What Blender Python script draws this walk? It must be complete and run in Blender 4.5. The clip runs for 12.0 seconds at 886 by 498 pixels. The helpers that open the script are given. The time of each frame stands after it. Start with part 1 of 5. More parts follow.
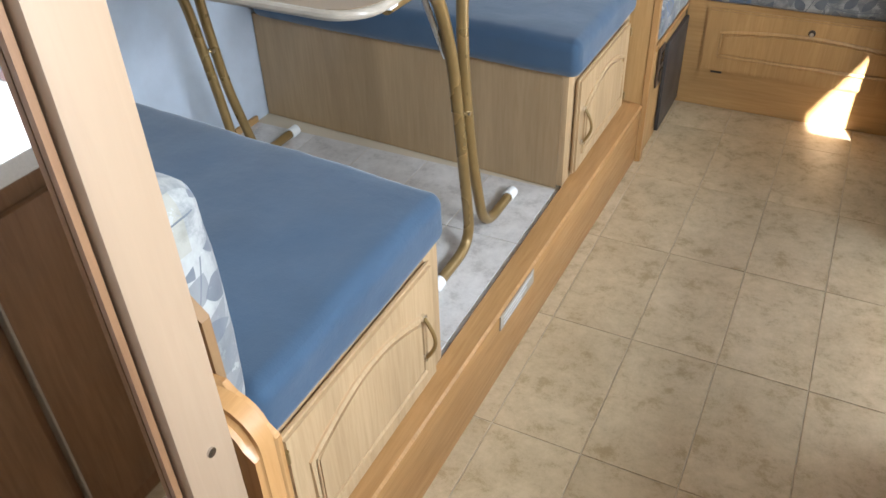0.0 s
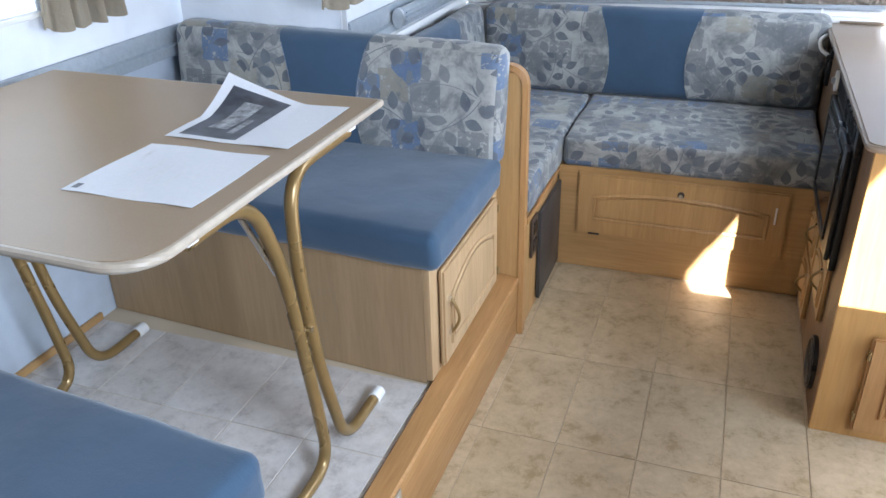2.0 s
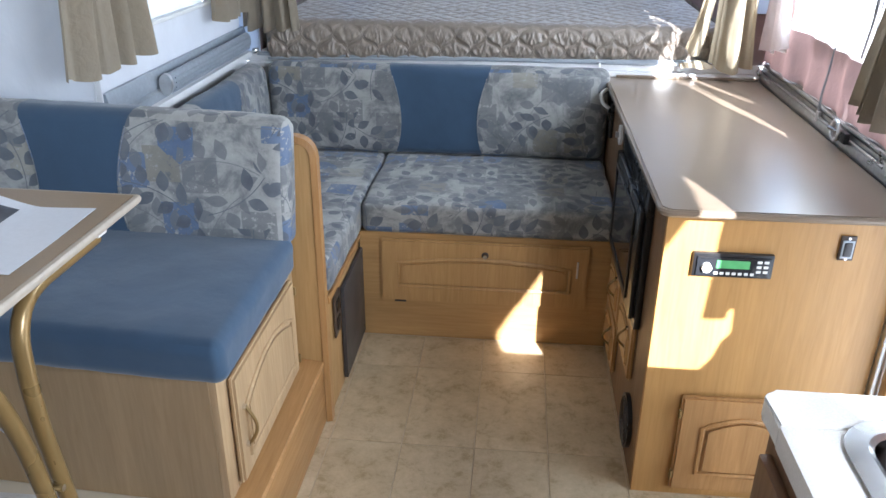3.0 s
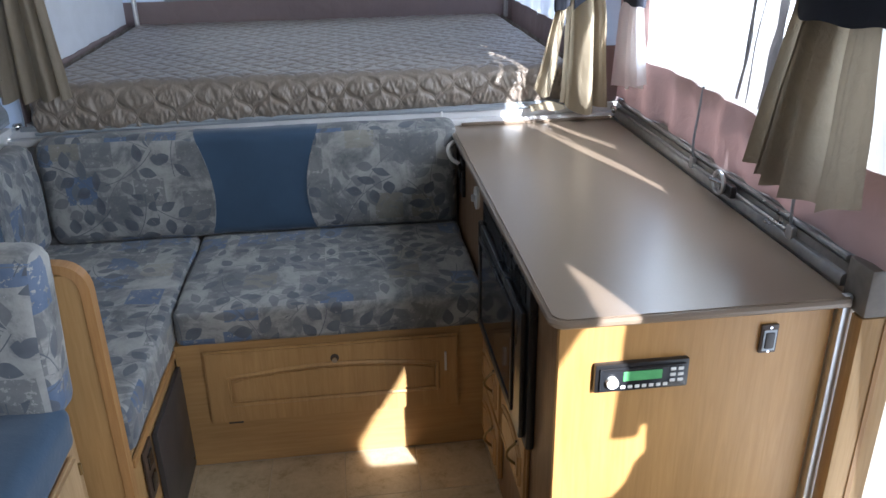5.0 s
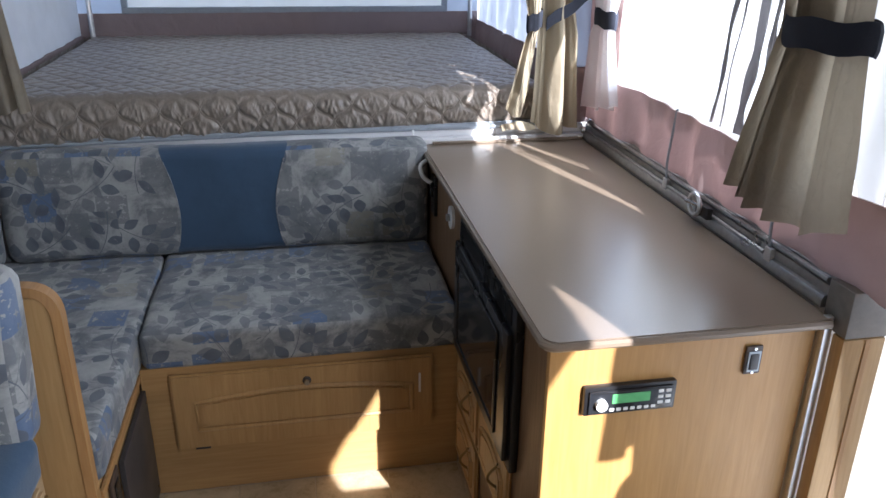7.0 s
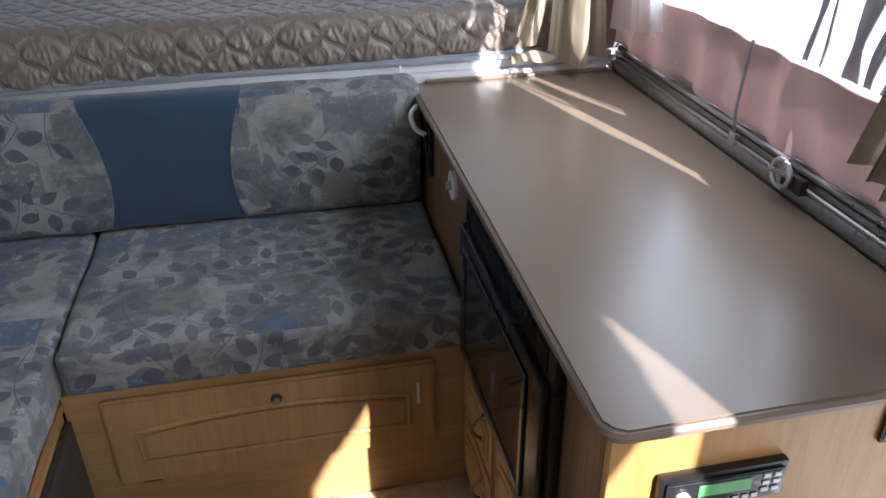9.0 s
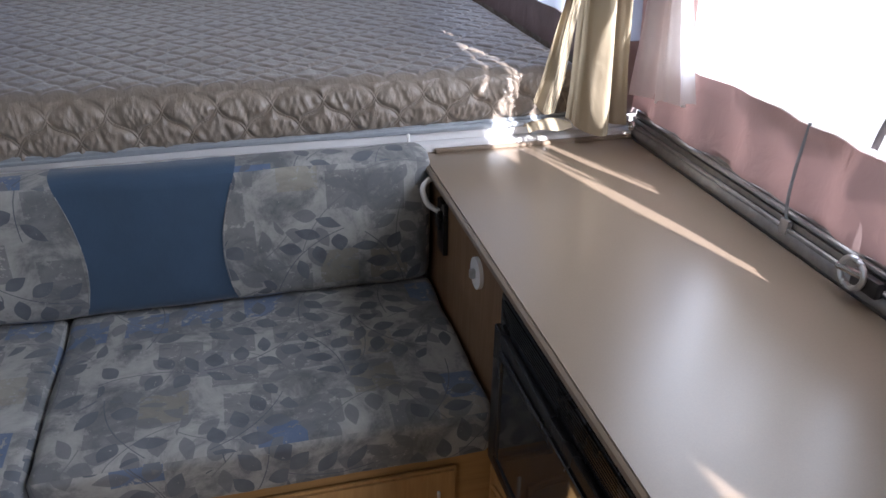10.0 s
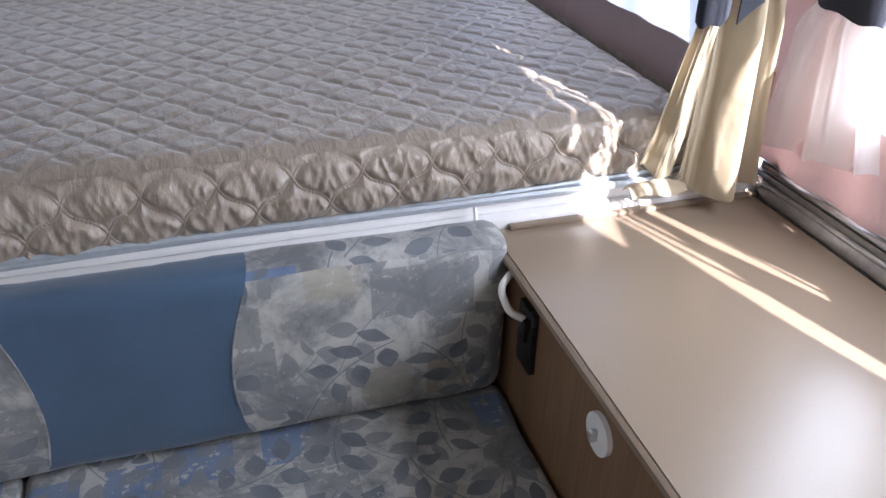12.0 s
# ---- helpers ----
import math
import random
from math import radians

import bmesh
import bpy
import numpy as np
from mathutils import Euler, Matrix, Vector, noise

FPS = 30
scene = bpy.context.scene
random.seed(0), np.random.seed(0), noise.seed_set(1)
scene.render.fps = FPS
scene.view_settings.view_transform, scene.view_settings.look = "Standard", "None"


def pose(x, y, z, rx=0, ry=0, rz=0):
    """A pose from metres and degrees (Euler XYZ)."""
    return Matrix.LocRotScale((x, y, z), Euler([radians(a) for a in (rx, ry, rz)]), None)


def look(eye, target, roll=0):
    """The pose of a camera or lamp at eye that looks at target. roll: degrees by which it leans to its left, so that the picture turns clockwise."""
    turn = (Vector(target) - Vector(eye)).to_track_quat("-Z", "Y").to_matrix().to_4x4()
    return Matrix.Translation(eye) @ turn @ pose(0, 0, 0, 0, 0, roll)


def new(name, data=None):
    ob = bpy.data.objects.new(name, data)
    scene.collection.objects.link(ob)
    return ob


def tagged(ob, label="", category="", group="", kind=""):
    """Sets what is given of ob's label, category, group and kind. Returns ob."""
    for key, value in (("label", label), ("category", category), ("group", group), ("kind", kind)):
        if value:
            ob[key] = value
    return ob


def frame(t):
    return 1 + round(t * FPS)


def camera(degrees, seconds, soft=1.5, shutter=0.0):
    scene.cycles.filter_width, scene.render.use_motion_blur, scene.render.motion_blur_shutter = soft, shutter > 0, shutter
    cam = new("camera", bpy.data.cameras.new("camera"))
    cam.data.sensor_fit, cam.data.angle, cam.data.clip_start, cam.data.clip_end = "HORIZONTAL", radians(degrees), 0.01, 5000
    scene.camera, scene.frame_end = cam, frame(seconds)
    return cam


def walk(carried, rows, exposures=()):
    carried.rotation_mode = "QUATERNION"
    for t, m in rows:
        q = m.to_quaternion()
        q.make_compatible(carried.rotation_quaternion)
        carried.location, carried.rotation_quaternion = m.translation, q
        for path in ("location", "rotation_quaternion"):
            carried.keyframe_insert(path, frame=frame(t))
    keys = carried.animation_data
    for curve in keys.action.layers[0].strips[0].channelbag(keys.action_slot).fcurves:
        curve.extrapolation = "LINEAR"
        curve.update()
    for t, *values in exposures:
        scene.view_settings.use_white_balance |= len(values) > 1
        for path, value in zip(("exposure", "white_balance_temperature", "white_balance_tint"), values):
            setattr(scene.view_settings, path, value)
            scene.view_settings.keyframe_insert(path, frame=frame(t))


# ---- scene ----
cam = camera(58.9, 12.0)
PATH = [
    (0, (-0.367, 1.543, 1.379), (-1.119, 2.967, 0.193), -2.1),
    (0.5, (-0.309, 1.663, 1.426), (-1.179, 3.078, 0.312), -3.3),
    (1, (-0.243, 1.734, 1.443), (-1.198, 3.172, 0.431), -4.7),
    (1.5, (-0.231, 1.786, 1.445), (-1.109, 3.309, 0.492), -4.0),
    (2, (-0.332, 1.829, 1.441), (-0.955, 3.49, 0.518), -1.6),
    (2.5, (-0.4, 1.884, 1.451), (-0.755, 3.643, 0.569), 0.6),
    (3, (-0.351, 2.044, 1.462), (-0.517, 3.852, 0.624), 0.5),
    (3.5, (-0.253, 2.232, 1.486), (-0.303, 4.043, 0.64), -0.6),
    (3.7, (-0.24, 2.3, 1.471), (-0.247, 4.113, 0.627), -1.2),
    (5.5, (-0.385, 2.548, 1.485), (-0.131, 4.375, 0.711), -0.5),
    (6, (-0.394, 2.551, 1.481), (-0.13, 4.384, 0.726), -0.4),
    (6.5, (-0.402, 2.555, 1.481), (-0.108, 4.383, 0.724), -0.0),
    (7, (-0.415, 2.563, 1.484), (-0.066, 4.379, 0.721), 0.7),
    (7.2, (-0.405, 2.594, 1.473), (-0.044, 4.405, 0.703), 1.2),
    (8.8, (-0.29, 3.0, 1.443), (-0.01, 4.717, 0.456), -0.8),
    (9, (-0.335, 3.066, 1.448), (0.011, 4.773, 0.466), -0.5),
    (9.5, (-0.35, 3.15, 1.531), (0.136, 4.832, 0.564), 0.4),
    (10, (-0.425, 3.3, 1.487), (0.04, 5.012, 0.564), 1.0),
    (10.5, (-0.43, 3.448, 1.499), (-0.133, 5.18, 0.543), 0.5),
    (11, (-0.405, 3.588, 1.474), (-0.103, 5.3, 0.486), -0.2),
    (11.5, (-0.452, 3.741, 1.52), (0.008, 5.379, 0.468), -0.5),
    (12, (-0.463, 3.887, 1.521), (0.05, 5.52, 0.487), 1.1),
]
walk(cam, [(t, look(eye, target, roll)) for t, eye, target, roll in PATH],
     exposures=[(0.0, 2.86, 6150, 10), (0.5, 2.82, 5850, 11), (1.5, 2.82, 5700, 11), (2.5, 2.86, 5800, 12), (3.5, 2.15, 5850, 12),
                (5.5, 1.82, 5850, 13), (9.0, 1.66, 6050, 18), (10.5, 2.05, 6150, 19), (12.0, 2.52, 6200, 19)])

# ---- light ----
SUN = Vector((-0.337, 1.0, -0.60)).normalized()
world = bpy.data.worlds.new("sky")
scene.world = world
world.use_nodes = True
wn = world.node_tree.nodes
sky = wn.new("ShaderNodeTexSky")
sky.sky_type, sky.sun_disc = "NISHITA", False
sky.sun_elevation = math.asin(-SUN.z)
sky.sun_rotation = math.atan2(-SUN.x, -SUN.y)
world.node_tree.links.new(sky.outputs[0], wn["Background"].inputs[0])
wn["Background"].inputs[1].default_value = 0.11
sun_data = bpy.data.lights.new("sun", "SUN")
sun_data.energy, sun_data.angle, sun_data.color = 5.0, radians(0.5), (1.0, 0.975, 0.94)
sun = new("sun", sun_data)
sun.matrix_world = look(Vector((0, 0, 5)) - SUN * 5, Vector((0, 0, 5)))


def window_lamp(name, eye, target, w, h, power):
    d = bpy.data.lights.new(name, "AREA")
    d.shape, d.size, d.size_y, d.energy, d.color = "RECTANGLE", w, h, power, (0.86, 0.94, 1.0)
    ob = new(name, d)
    ob.matrix_world = look(eye, target)
    return ob




# ---- materials ----
def mat(name, rough=0.5, metal=0.0, color=(0.5, 0.5, 0.5)):
    m = bpy.data.materials.new(name)
    m.use_nodes = True
    b = m.node_tree.nodes["Principled BSDF"]
    b.inputs["Roughness"].default_value, b.inputs["Metallic"].default_value = rough, metal
    b.inputs["Base Color"].default_value = (*color, 1)
    return m


def node(m, kind, **kw):
    n = m.node_tree.nodes.new(kind)
    for k, v in kw.items():
        if k in n.inputs:
            n.inputs[k].default_value = v
        else:
            setattr(n, k, v)
    return n


def link(m, a, b):
    m.node_tree.links.new(a, b)


def bsdf(m):
    return m.node_tree.nodes["Principled BSDF"]


def coords(m, scale=(1, 1, 1), kind="UV", turn=0.0):
    tc = node(m, "ShaderNodeTexCoord")
    mp = node(m, "ShaderNodeMapping")
    mp.inputs["Scale"].default_value = scale
    mp.inputs["Rotation"].default_value = (0, 0, turn)
    link(m, tc.outputs[kind], mp.inputs[0])
    return mp.outputs[0]


def noise_tex(m, vec, scale, detail=4.0, rough=0.6, dist=0.0):
    n = node(m, "ShaderNodeTexNoise")
    n.inputs["Scale"].default_value, n.inputs["Detail"].default_value = scale, detail
    n.inputs["Roughness"].default_value, n.inputs["Distortion"].default_value = rough, dist
    link(m, vec, n.inputs["Vector"])
    return n.outputs["Fac"]


def ramp(m, fac, *stops):
    r = node(m, "ShaderNodeValToRGB")
    e = r.color_ramp.elements
    while len(e) < len(stops):
        e.new(0.5)
    for el, (p, c) in zip(e, stops):
        el.position = p
        el.color = (*c, 1) if len(c) == 3 else c
    link(m, fac, r.inputs[0])
    return r.outputs[0]


def mix(m, fac, a, b, blend="MIX"):
    n = node(m, "ShaderNodeMix", data_type="RGBA", blend_type=blend)
    for sock, v in ((n.inputs[0], fac), (n.inputs[6], a), (n.inputs[7], b)):
        if hasattr(v, "links"):
            link(m, v, sock)
        elif isinstance(v, (int, float)):
            sock.default_value = v
        else:
            sock.default_value = (*v, 1)
    return n.outputs[2]


def calc(m, op, a, b=0.0):
    n = node(m, "ShaderNodeMath", operation=op)
    for sock, v in ((n.inputs[0], a), (n.inputs[1], b)):
        if hasattr(v, "links"):
            link(m, v, sock)
        else:
            sock.default_value = v
    return n.outputs[0]


def bump(m, height, strength=0.2, dist=0.002):
    b = node(m, "ShaderNodeBump")
    b.inputs["Strength"].default_value, b.inputs["Distance"].default_value = strength, dist
    link(m, height, b.inputs["Height"])
    link(m, b.outputs[0], bsdf(m).inputs["Normal"])


def wood(name, dark, light, along=1, rough=0.38):
    m = mat(name, rough)
    s = (26, 1.6, 1) if along else (1.6, 26, 1)
    v = coords(m, s)
    fine = noise_tex(m, v, 4.0, 6, 0.65, 0.6)
    broad = noise_tex(m, coords(m, (5, 0.5, 1) if along else (0.5, 5, 1)), 1.5, 2, 0.5, 1.0)
    c = ramp(m, fine, (0.3, dark), (0.7, light))
    c2 = ramp(m, broad, (0.3, (0.82, 0.80, 0.76)), (0.7, (1.06, 1.05, 1.02)))
    link(m, mix(m, 1.0, c, c2, "MULTIPLY"), bsdf(m).inputs["Base Color"])
    rr = ramp(m, fine, (0.2, (rough + 0.12,) * 3), (0.8, (rough - 0.05,) * 3))
    link(m, rr, bsdf(m).inputs["Roughness"])
    bump(m, fine, 0.08, 0.001)
    return m


OAK_V = wood("oak_vertical", (0.435, 0.255, 0.098), (0.535, 0.335, 0.145), 1)
OAK_H = wood("oak_level", (0.435, 0.255, 0.098), (0.535, 0.335, 0.145), 0)
BENCH_OAK = wood("pale_bench_oak", (0.42, 0.285, 0.155), (0.52, 0.37, 0.215), 1)
BENCH_OAK_H = wood("pale_bench_oak_level", (0.42, 0.285, 0.155), (0.52, 0.37, 0.215), 0)
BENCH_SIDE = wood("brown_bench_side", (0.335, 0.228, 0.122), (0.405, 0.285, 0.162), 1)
HONEY = wood("honey_laminate", (0.43, 0.232, 0.075), (0.51, 0.295, 0.108), 1, 0.33)
LIP = wood("honey_edge", (0.36, 0.185, 0.065), (0.47, 0.26, 0.10), 0, 0.35)
LIP_V = wood("honey_edge_upright", (0.36, 0.185, 0.065), (0.48, 0.27, 0.11), 1, 0.35)
MAPLE = wood("pale_maple", (0.30, 0.212, 0.142), (0.325, 0.232, 0.157), 1, 0.4)
# counter cabinet's aisle side: the shade there is mixed into the brown
SHADED_OAK = wood("shaded_oak_laminate", (0.185, 0.105, 0.055), (0.235, 0.14, 0.075), 1, 0.42)
BROWN_TRIM = wood("brown_trim", (0.19, 0.11, 0.05), (0.26, 0.155, 0.075), 1, 0.42)
WALNUT = wood("brown_panel", (0.17, 0.085, 0.04), (0.24, 0.13, 0.065), 1, 0.4)


def cloth(name, color, weave=900.0, sheen=0.3):
    m = mat(name, 0.85)
    big = noise_tex(m, coords(m), 5.0, 3)
    c = ramp(m, big, (0.3, [x * 0.86 for x in color]), (0.75, [x * 1.1 for x in color]))
    link(m, c, bsdf(m).inputs["Base Color"])
    bsdf(m).inputs["Sheen Weight"].default_value = sheen
    f = noise_tex(m, coords(m), weave * 0.4, 2)
    w = noise_tex(m, coords(m), 22.0, 4)
    bump(m, calc(m, "ADD", calc(m, "MULTIPLY", f, 0.25), w), 0.25, 0.006)
    return m


BLUE = cloth("blue_upholstery", (0.034, 0.074, 0.130))
TIE = cloth("navy_tie", (0.013, 0.016, 0.027), 900.0, 0.0)


def leaf_cloth(name):
    """Printed upholstery: blotched grey and beige squares with blue patches under sprays of dark leaves."""
    m = mat(name, 0.8)
    bsdf(m).inputs["Sheen Weight"].default_value = 0.2
    uv = coords(m)
    blot = noise_tex(m, uv, 9.0, 6, 0.7, 0.4)
    base = ramp(m, blot, (0.35, (0.115, 0.124, 0.132)), (0.45, (0.20, 0.21, 0.21)), (0.53, (0.315, 0.32, 0.308)), (0.68, (0.40, 0.405, 0.385)))
    # square blocks of colour
    vo = node(m, "ShaderNodeTexVoronoi", voronoi_dimensions="2D", distance="CHEBYCHEV")
    vo.inputs["Scale"].default_value, vo.inputs["Randomness"].default_value = 8.0, 0.75
    link(m, uv, vo.inputs["Vector"])
    sep = node(m, "ShaderNodeSeparateColor")
    link(m, vo.outputs["Color"], sep.inputs[0])
    rub = noise_tex(m, uv, 45.0, 4, 0.7)
    edge = calc(m, "MULTIPLY", calc(m, "LESS_THAN", vo.outputs["Distance"], 0.36), calc(m, "GREATER_THAN", rub, 0.42))
    blue = calc(m, "MULTIPLY", calc(m, "GREATER_THAN", sep.outputs[0], 0.74), edge)
    base = mix(m, calc(m, "MULTIPLY", blue, 0.8), base, (0.075, 0.13, 0.24))
    grey = calc(m, "MULTIPLY", calc(m, "LESS_THAN", sep.outputs[0], 0.46), edge)
    base = mix(m, calc(m, "MULTIPLY", grey, 0.65), base, (0.13, 0.14, 0.15))
    tan = calc(m, "MULTIPLY", calc(m, "GREATER_THAN", sep.outputs[1], 0.80), edge)
    base = mix(m, calc(m, "MULTIPLY", tan, 0.5), base, (0.27, 0.25, 0.185))

    def sprigs(scale, shift, keep):
        """Sprays in jittered cells: a curved stem with pairs of pointed leaves along it."""
        mp = node(m, "ShaderNodeMapping")
        mp.inputs["Location"].default_value = (shift, shift * 0.37, 0)
        link(m, uv, mp.inputs[0])
        v = node(m, "ShaderNodeTexVoronoi", voronoi_dimensions="2D")
        v.inputs["Scale"].default_value, v.inputs["Randomness"].default_value = scale, 0.7
        link(m, mp.outputs[0], v.inputs["Vector"])
        d = node(m, "ShaderNodeVectorMath", operation="SUBTRACT")
        link(m, mp.outputs[0], d.inputs[0])
        link(m, v.outputs["Position"], d.inputs[1])
        cs = node(m, "ShaderNodeSeparateColor")
        link(m, v.outputs["Color"], cs.inputs[0])
        rot = node(m, "ShaderNodeVectorRotate", rotation_type="Z_AXIS")
        link(m, d.outputs[0], rot.inputs["Vector"])
        link(m, calc(m, "MULTIPLY", cs.outputs[0], 6.2), rot.inputs["Angle"])
        sx = node(m, "ShaderNodeSeparateXYZ")
        link(m, rot.outputs[0], sx.inputs[0])
        x = sx.outputs[0]
        y = calc(m, "SUBTRACT", sx.outputs[1], calc(m, "MULTIPLY", calc(m, "MULTIPLY", x, x), 2.2))
        full = calc(m, "LESS_THAN", calc(m, "ABSOLUTE", y), 0.0011)
        for side, off in ((1, 0.0), (-1, 0.42)):
            t = calc(m, "ADD", calc(m, "DIVIDE", x, 0.054), off)
            k = calc(m, "FLOOR", t)
            odd = calc(m, "FRACT", calc(m, "MULTIPLY", calc(m, "SINE", calc(m, "ADD", calc(m, "MULTIPLY", k, 7.31), calc(m, "MULTIPLY", cs.outputs[2], 40.0))), 43.7))
            lx = calc(m, "MULTIPLY", calc(m, "SUBTRACT", calc(m, "SUBTRACT", t, k), 0.5), 0.054)
            ly = calc(m, "SUBTRACT", calc(m, "MULTIPLY", y, side), calc(m, "ADD", 0.028, calc(m, "MULTIPLY", odd, 0.006)))
            ca, sa = 0.50, 0.866
            a = calc(m, "ADD", calc(m, "MULTIPLY", lx, ca), calc(m, "MULTIPLY", ly, sa))
            q = calc(m, "SUBTRACT", calc(m, "MULTIPLY", ly, ca), calc(m, "MULTIPLY", lx, sa))
            a = calc(m, "DIVIDE", a, 0.0275)
            w = calc(m, "MULTIPLY", calc(m, "SUBTRACT", 1.0, calc(m, "MULTIPLY", a, a)),
                     calc(m, "SUBTRACT", calc(m, "ADD", 0.0132, calc(m, "MULTIPLY", odd, 0.004)), calc(m, "MULTIPLY", a, 0.0035)))
            aq = calc(m, "ABSOLUTE", q)
            leaf = calc(m, "MULTIPLY", calc(m, "LESS_THAN", aq, w), calc(m, "GREATER_THAN", odd, 0.16))
            full = calc(m, "MAXIMUM", full, leaf)
        inside = calc(m, "LESS_THAN", calc(m, "ABSOLUTE", x), 0.115)
        return calc(m, "MULTIPLY", calc(m, "MULTIPLY", full, inside), calc(m, "LESS_THAN", cs.outputs[1], keep))

    l1 = sprigs(5.4, 0.0, 0.95)
    l2 = sprigs(5.0, 0.53, 0.95)
    tone = ramp(m, noise_tex(m, uv, 14.0, 2), (0.35, (0.078, 0.092, 0.115)), (0.7, (0.135, 0.15, 0.172)))
    base = mix(m, calc(m, "MULTIPLY", l2, 0.8), base, (0.15, 0.16, 0.172))
    base = mix(m, calc(m, "MULTIPLY", l1, 0.92), base, tone)
    # pale flecks painted in for the satin's sparkling highlights
    painted_glint = calc(m, "GREATER_THAN", noise_tex(m, uv, 60.0, 5, 0.75, 0.8), 0.665)
    base = mix(m, calc(m, "MULTIPLY", painted_glint, 0.6), base, (0.46, 0.46, 0.45))
    link(m, base, bsdf(m).inputs["Base Color"])
    bump(m, noise_tex(m, uv, 25.0, 5), 0.2, 0.005)
    return m


PRINT = leaf_cloth("leaf_print_upholstery")


def vinyl(name, lo, hi, rough=0.32):
    m = mat(name, rough)
    info = node(m, "ShaderNodeObjectInfo")
    add = node(m, "ShaderNodeVectorMath", operation="ADD")
    tc = node(m, "ShaderNodeTexCoord")
    sc = node(m, "ShaderNodeVectorMath", operation="SCALE")
    sc.inputs[0].default_value = (37.0, 17.0, 0)
    link(m, info.outputs["Random"], sc.inputs["Scale"])
    link(m, tc.outputs["UV"], add.inputs[0])
    link(m, sc.outputs[0], add.inputs[1])
    v = add.outputs[0]
    n1 = noise_tex(m, v, 13.0, 10, 0.78, 0.15)
    n2 = noise_tex(m, v, 4.0, 3, 0.5)
    c = ramp(m, n1, (0.37, lo), (0.47, [a * 0.4 + b * 0.6 for a, b in zip(lo, hi)]), (0.62, hi))
    t = ramp(m, n2, (0.3, (0.88, 0.86, 0.83)), (0.7, (1.05, 1.04, 1.03)))
    c = mix(m, 1.0, c, t, "MULTIPLY")
    vary = ramp(m, info.outputs["Random"], (0.0, (0.95, 0.94, 0.93)), (1.0, (1.03, 1.03, 1.03)))
    link(m, mix(m, 1.0, c, vary, "MULTIPLY"), bsdf(m).inputs["Base Color"])
    rr = ramp(m, n1, (0.3, (rough + 0.15,) * 3), (0.7, (rough,) * 3))
    link(m, rr, bsdf(m).inputs["Roughness"])
    bump(m, n1, 0.12, 0.002)
    return m


TILE = vinyl("beige_vinyl_tile", (0.42, 0.32, 0.18), (0.66, 0.54, 0.36))
TILE_GREY = vinyl("grey_vinyl_tile", (0.46, 0.44, 0.42), (0.70, 0.685, 0.665))
GROUT = mat("tile_joint", 0.7, 0, (0.60, 0.51, 0.37))


def plain(name, color, rough=0.5, metal=0.0, grain=30.0, var=0.08, b=0.05, rv=0.06):
    m = mat(name, rough, metal)
    n = noise_tex(m, coords(m, kind="Object"), grain, 4)
    c = ramp(m, n, (0.3, [x * (1 - var) for x in color]), (0.7, [min(1, x * (1 + var)) for x in color]))
    link(m, c, bsdf(m).inputs["Base Color"])
    rr = ramp(m, noise_tex(m, coords(m, kind="Object"), 6.0, 3), (0.3, (max(0.02, rough - rv),) * 3), (0.7, (min(1, rough + rv),) * 3))
    link(m, rr, bsdf(m).inputs["Roughness"])
    if b:
        bump(m, n, b, 0.001)
    return m


COUNTER = plain("beige_laminate", (0.225, 0.172, 0.124), 0.29, 0, 420.0, 0.04, 0, 0.01)
TABLETOP = plain("tan_laminate", (0.27, 0.195, 0.122), 0.40, 0, 420.0, 0.07, 0.01, 0.012)
EDGE = plain("pale_edge_band", (0.37, 0.32, 0.255), 0.4, 0, 60.0)
WHITE_TOP = plain("white_speckled_laminate", (0.72, 0.70, 0.66), 0.35, 0, 300.0, 0.08, 0.02)
ALU = plain("brushed_aluminium", (0.66, 0.67, 0.68), 0.34, 0.9, 80.0)
GREY_ALU = plain("grey_painted_rail", (0.36, 0.40, 0.44), 0.45, 0.3, 60.0)
STEEL = plain("stainless_steel", (0.62, 0.62, 0.62), 0.25, 1.0, 100.0)
CHROME = plain("chrome", (0.8, 0.8, 0.8), 0.1, 1.0, 10.0, 0.02, 0)
GOLD = plain("bronze_tube", (0.26, 0.17, 0.065), 0.30, 0.4, 20.0, 0.08, 0)
BLACK = plain("black_plastic", (0.012, 0.012, 0.013), 0.3, 0, 50.0, 0.1, 0.02)
DARK = plain("dark_grey_panel", (0.045, 0.043, 0.045), 0.4, 0, 60.0)
DARK_GLASS = plain("dark_glass", (0.02, 0.022, 0.026), 0.05, 0, 5.0, 0.02, 0)
WHITE = plain("white_plastic", (0.78, 0.78, 0.76), 0.35, 0, 30.0, 0.03, 0)
WALL = plain("pale_blue_wall_panel", (0.50, 0.56, 0.64), 0.45, 0, 7.0, 0.09, 0.03)
WHITE_WALL = plain("white_panel", (0.74, 0.74, 0.74), 0.45, 0, 9.0, 0.04, 0.03)
# for the unseen roof and rear walls, kept dull to cut bounced light
LINER = plain("unseen_beige_lining", (0.29, 0.245, 0.195), 0.6, 0, 9.0, 0.06, 0.03)
RAIL = plain("dull_grey_rail", (0.36, 0.355, 0.345), 0.32, 0.85, 60.0, 0.12)
JAMB_CAP = plain("dark_grey_cap", (0.20, 0.182, 0.163), 0.5, 0, 40.0, 0.12)
PAPER = plain("white_paper", (0.62, 0.64, 0.68), 0.6, 0, 120.0, 0.03, 0.02)
INK = plain("printed_photo", (0.05, 0.055, 0.07), 0.35, 0, 25.0, 0.7, 0)
PHOTO = plain("grey_photo_tone", (0.22, 0.23, 0.24), 0.35, 0, 60.0, 0.75, 0)
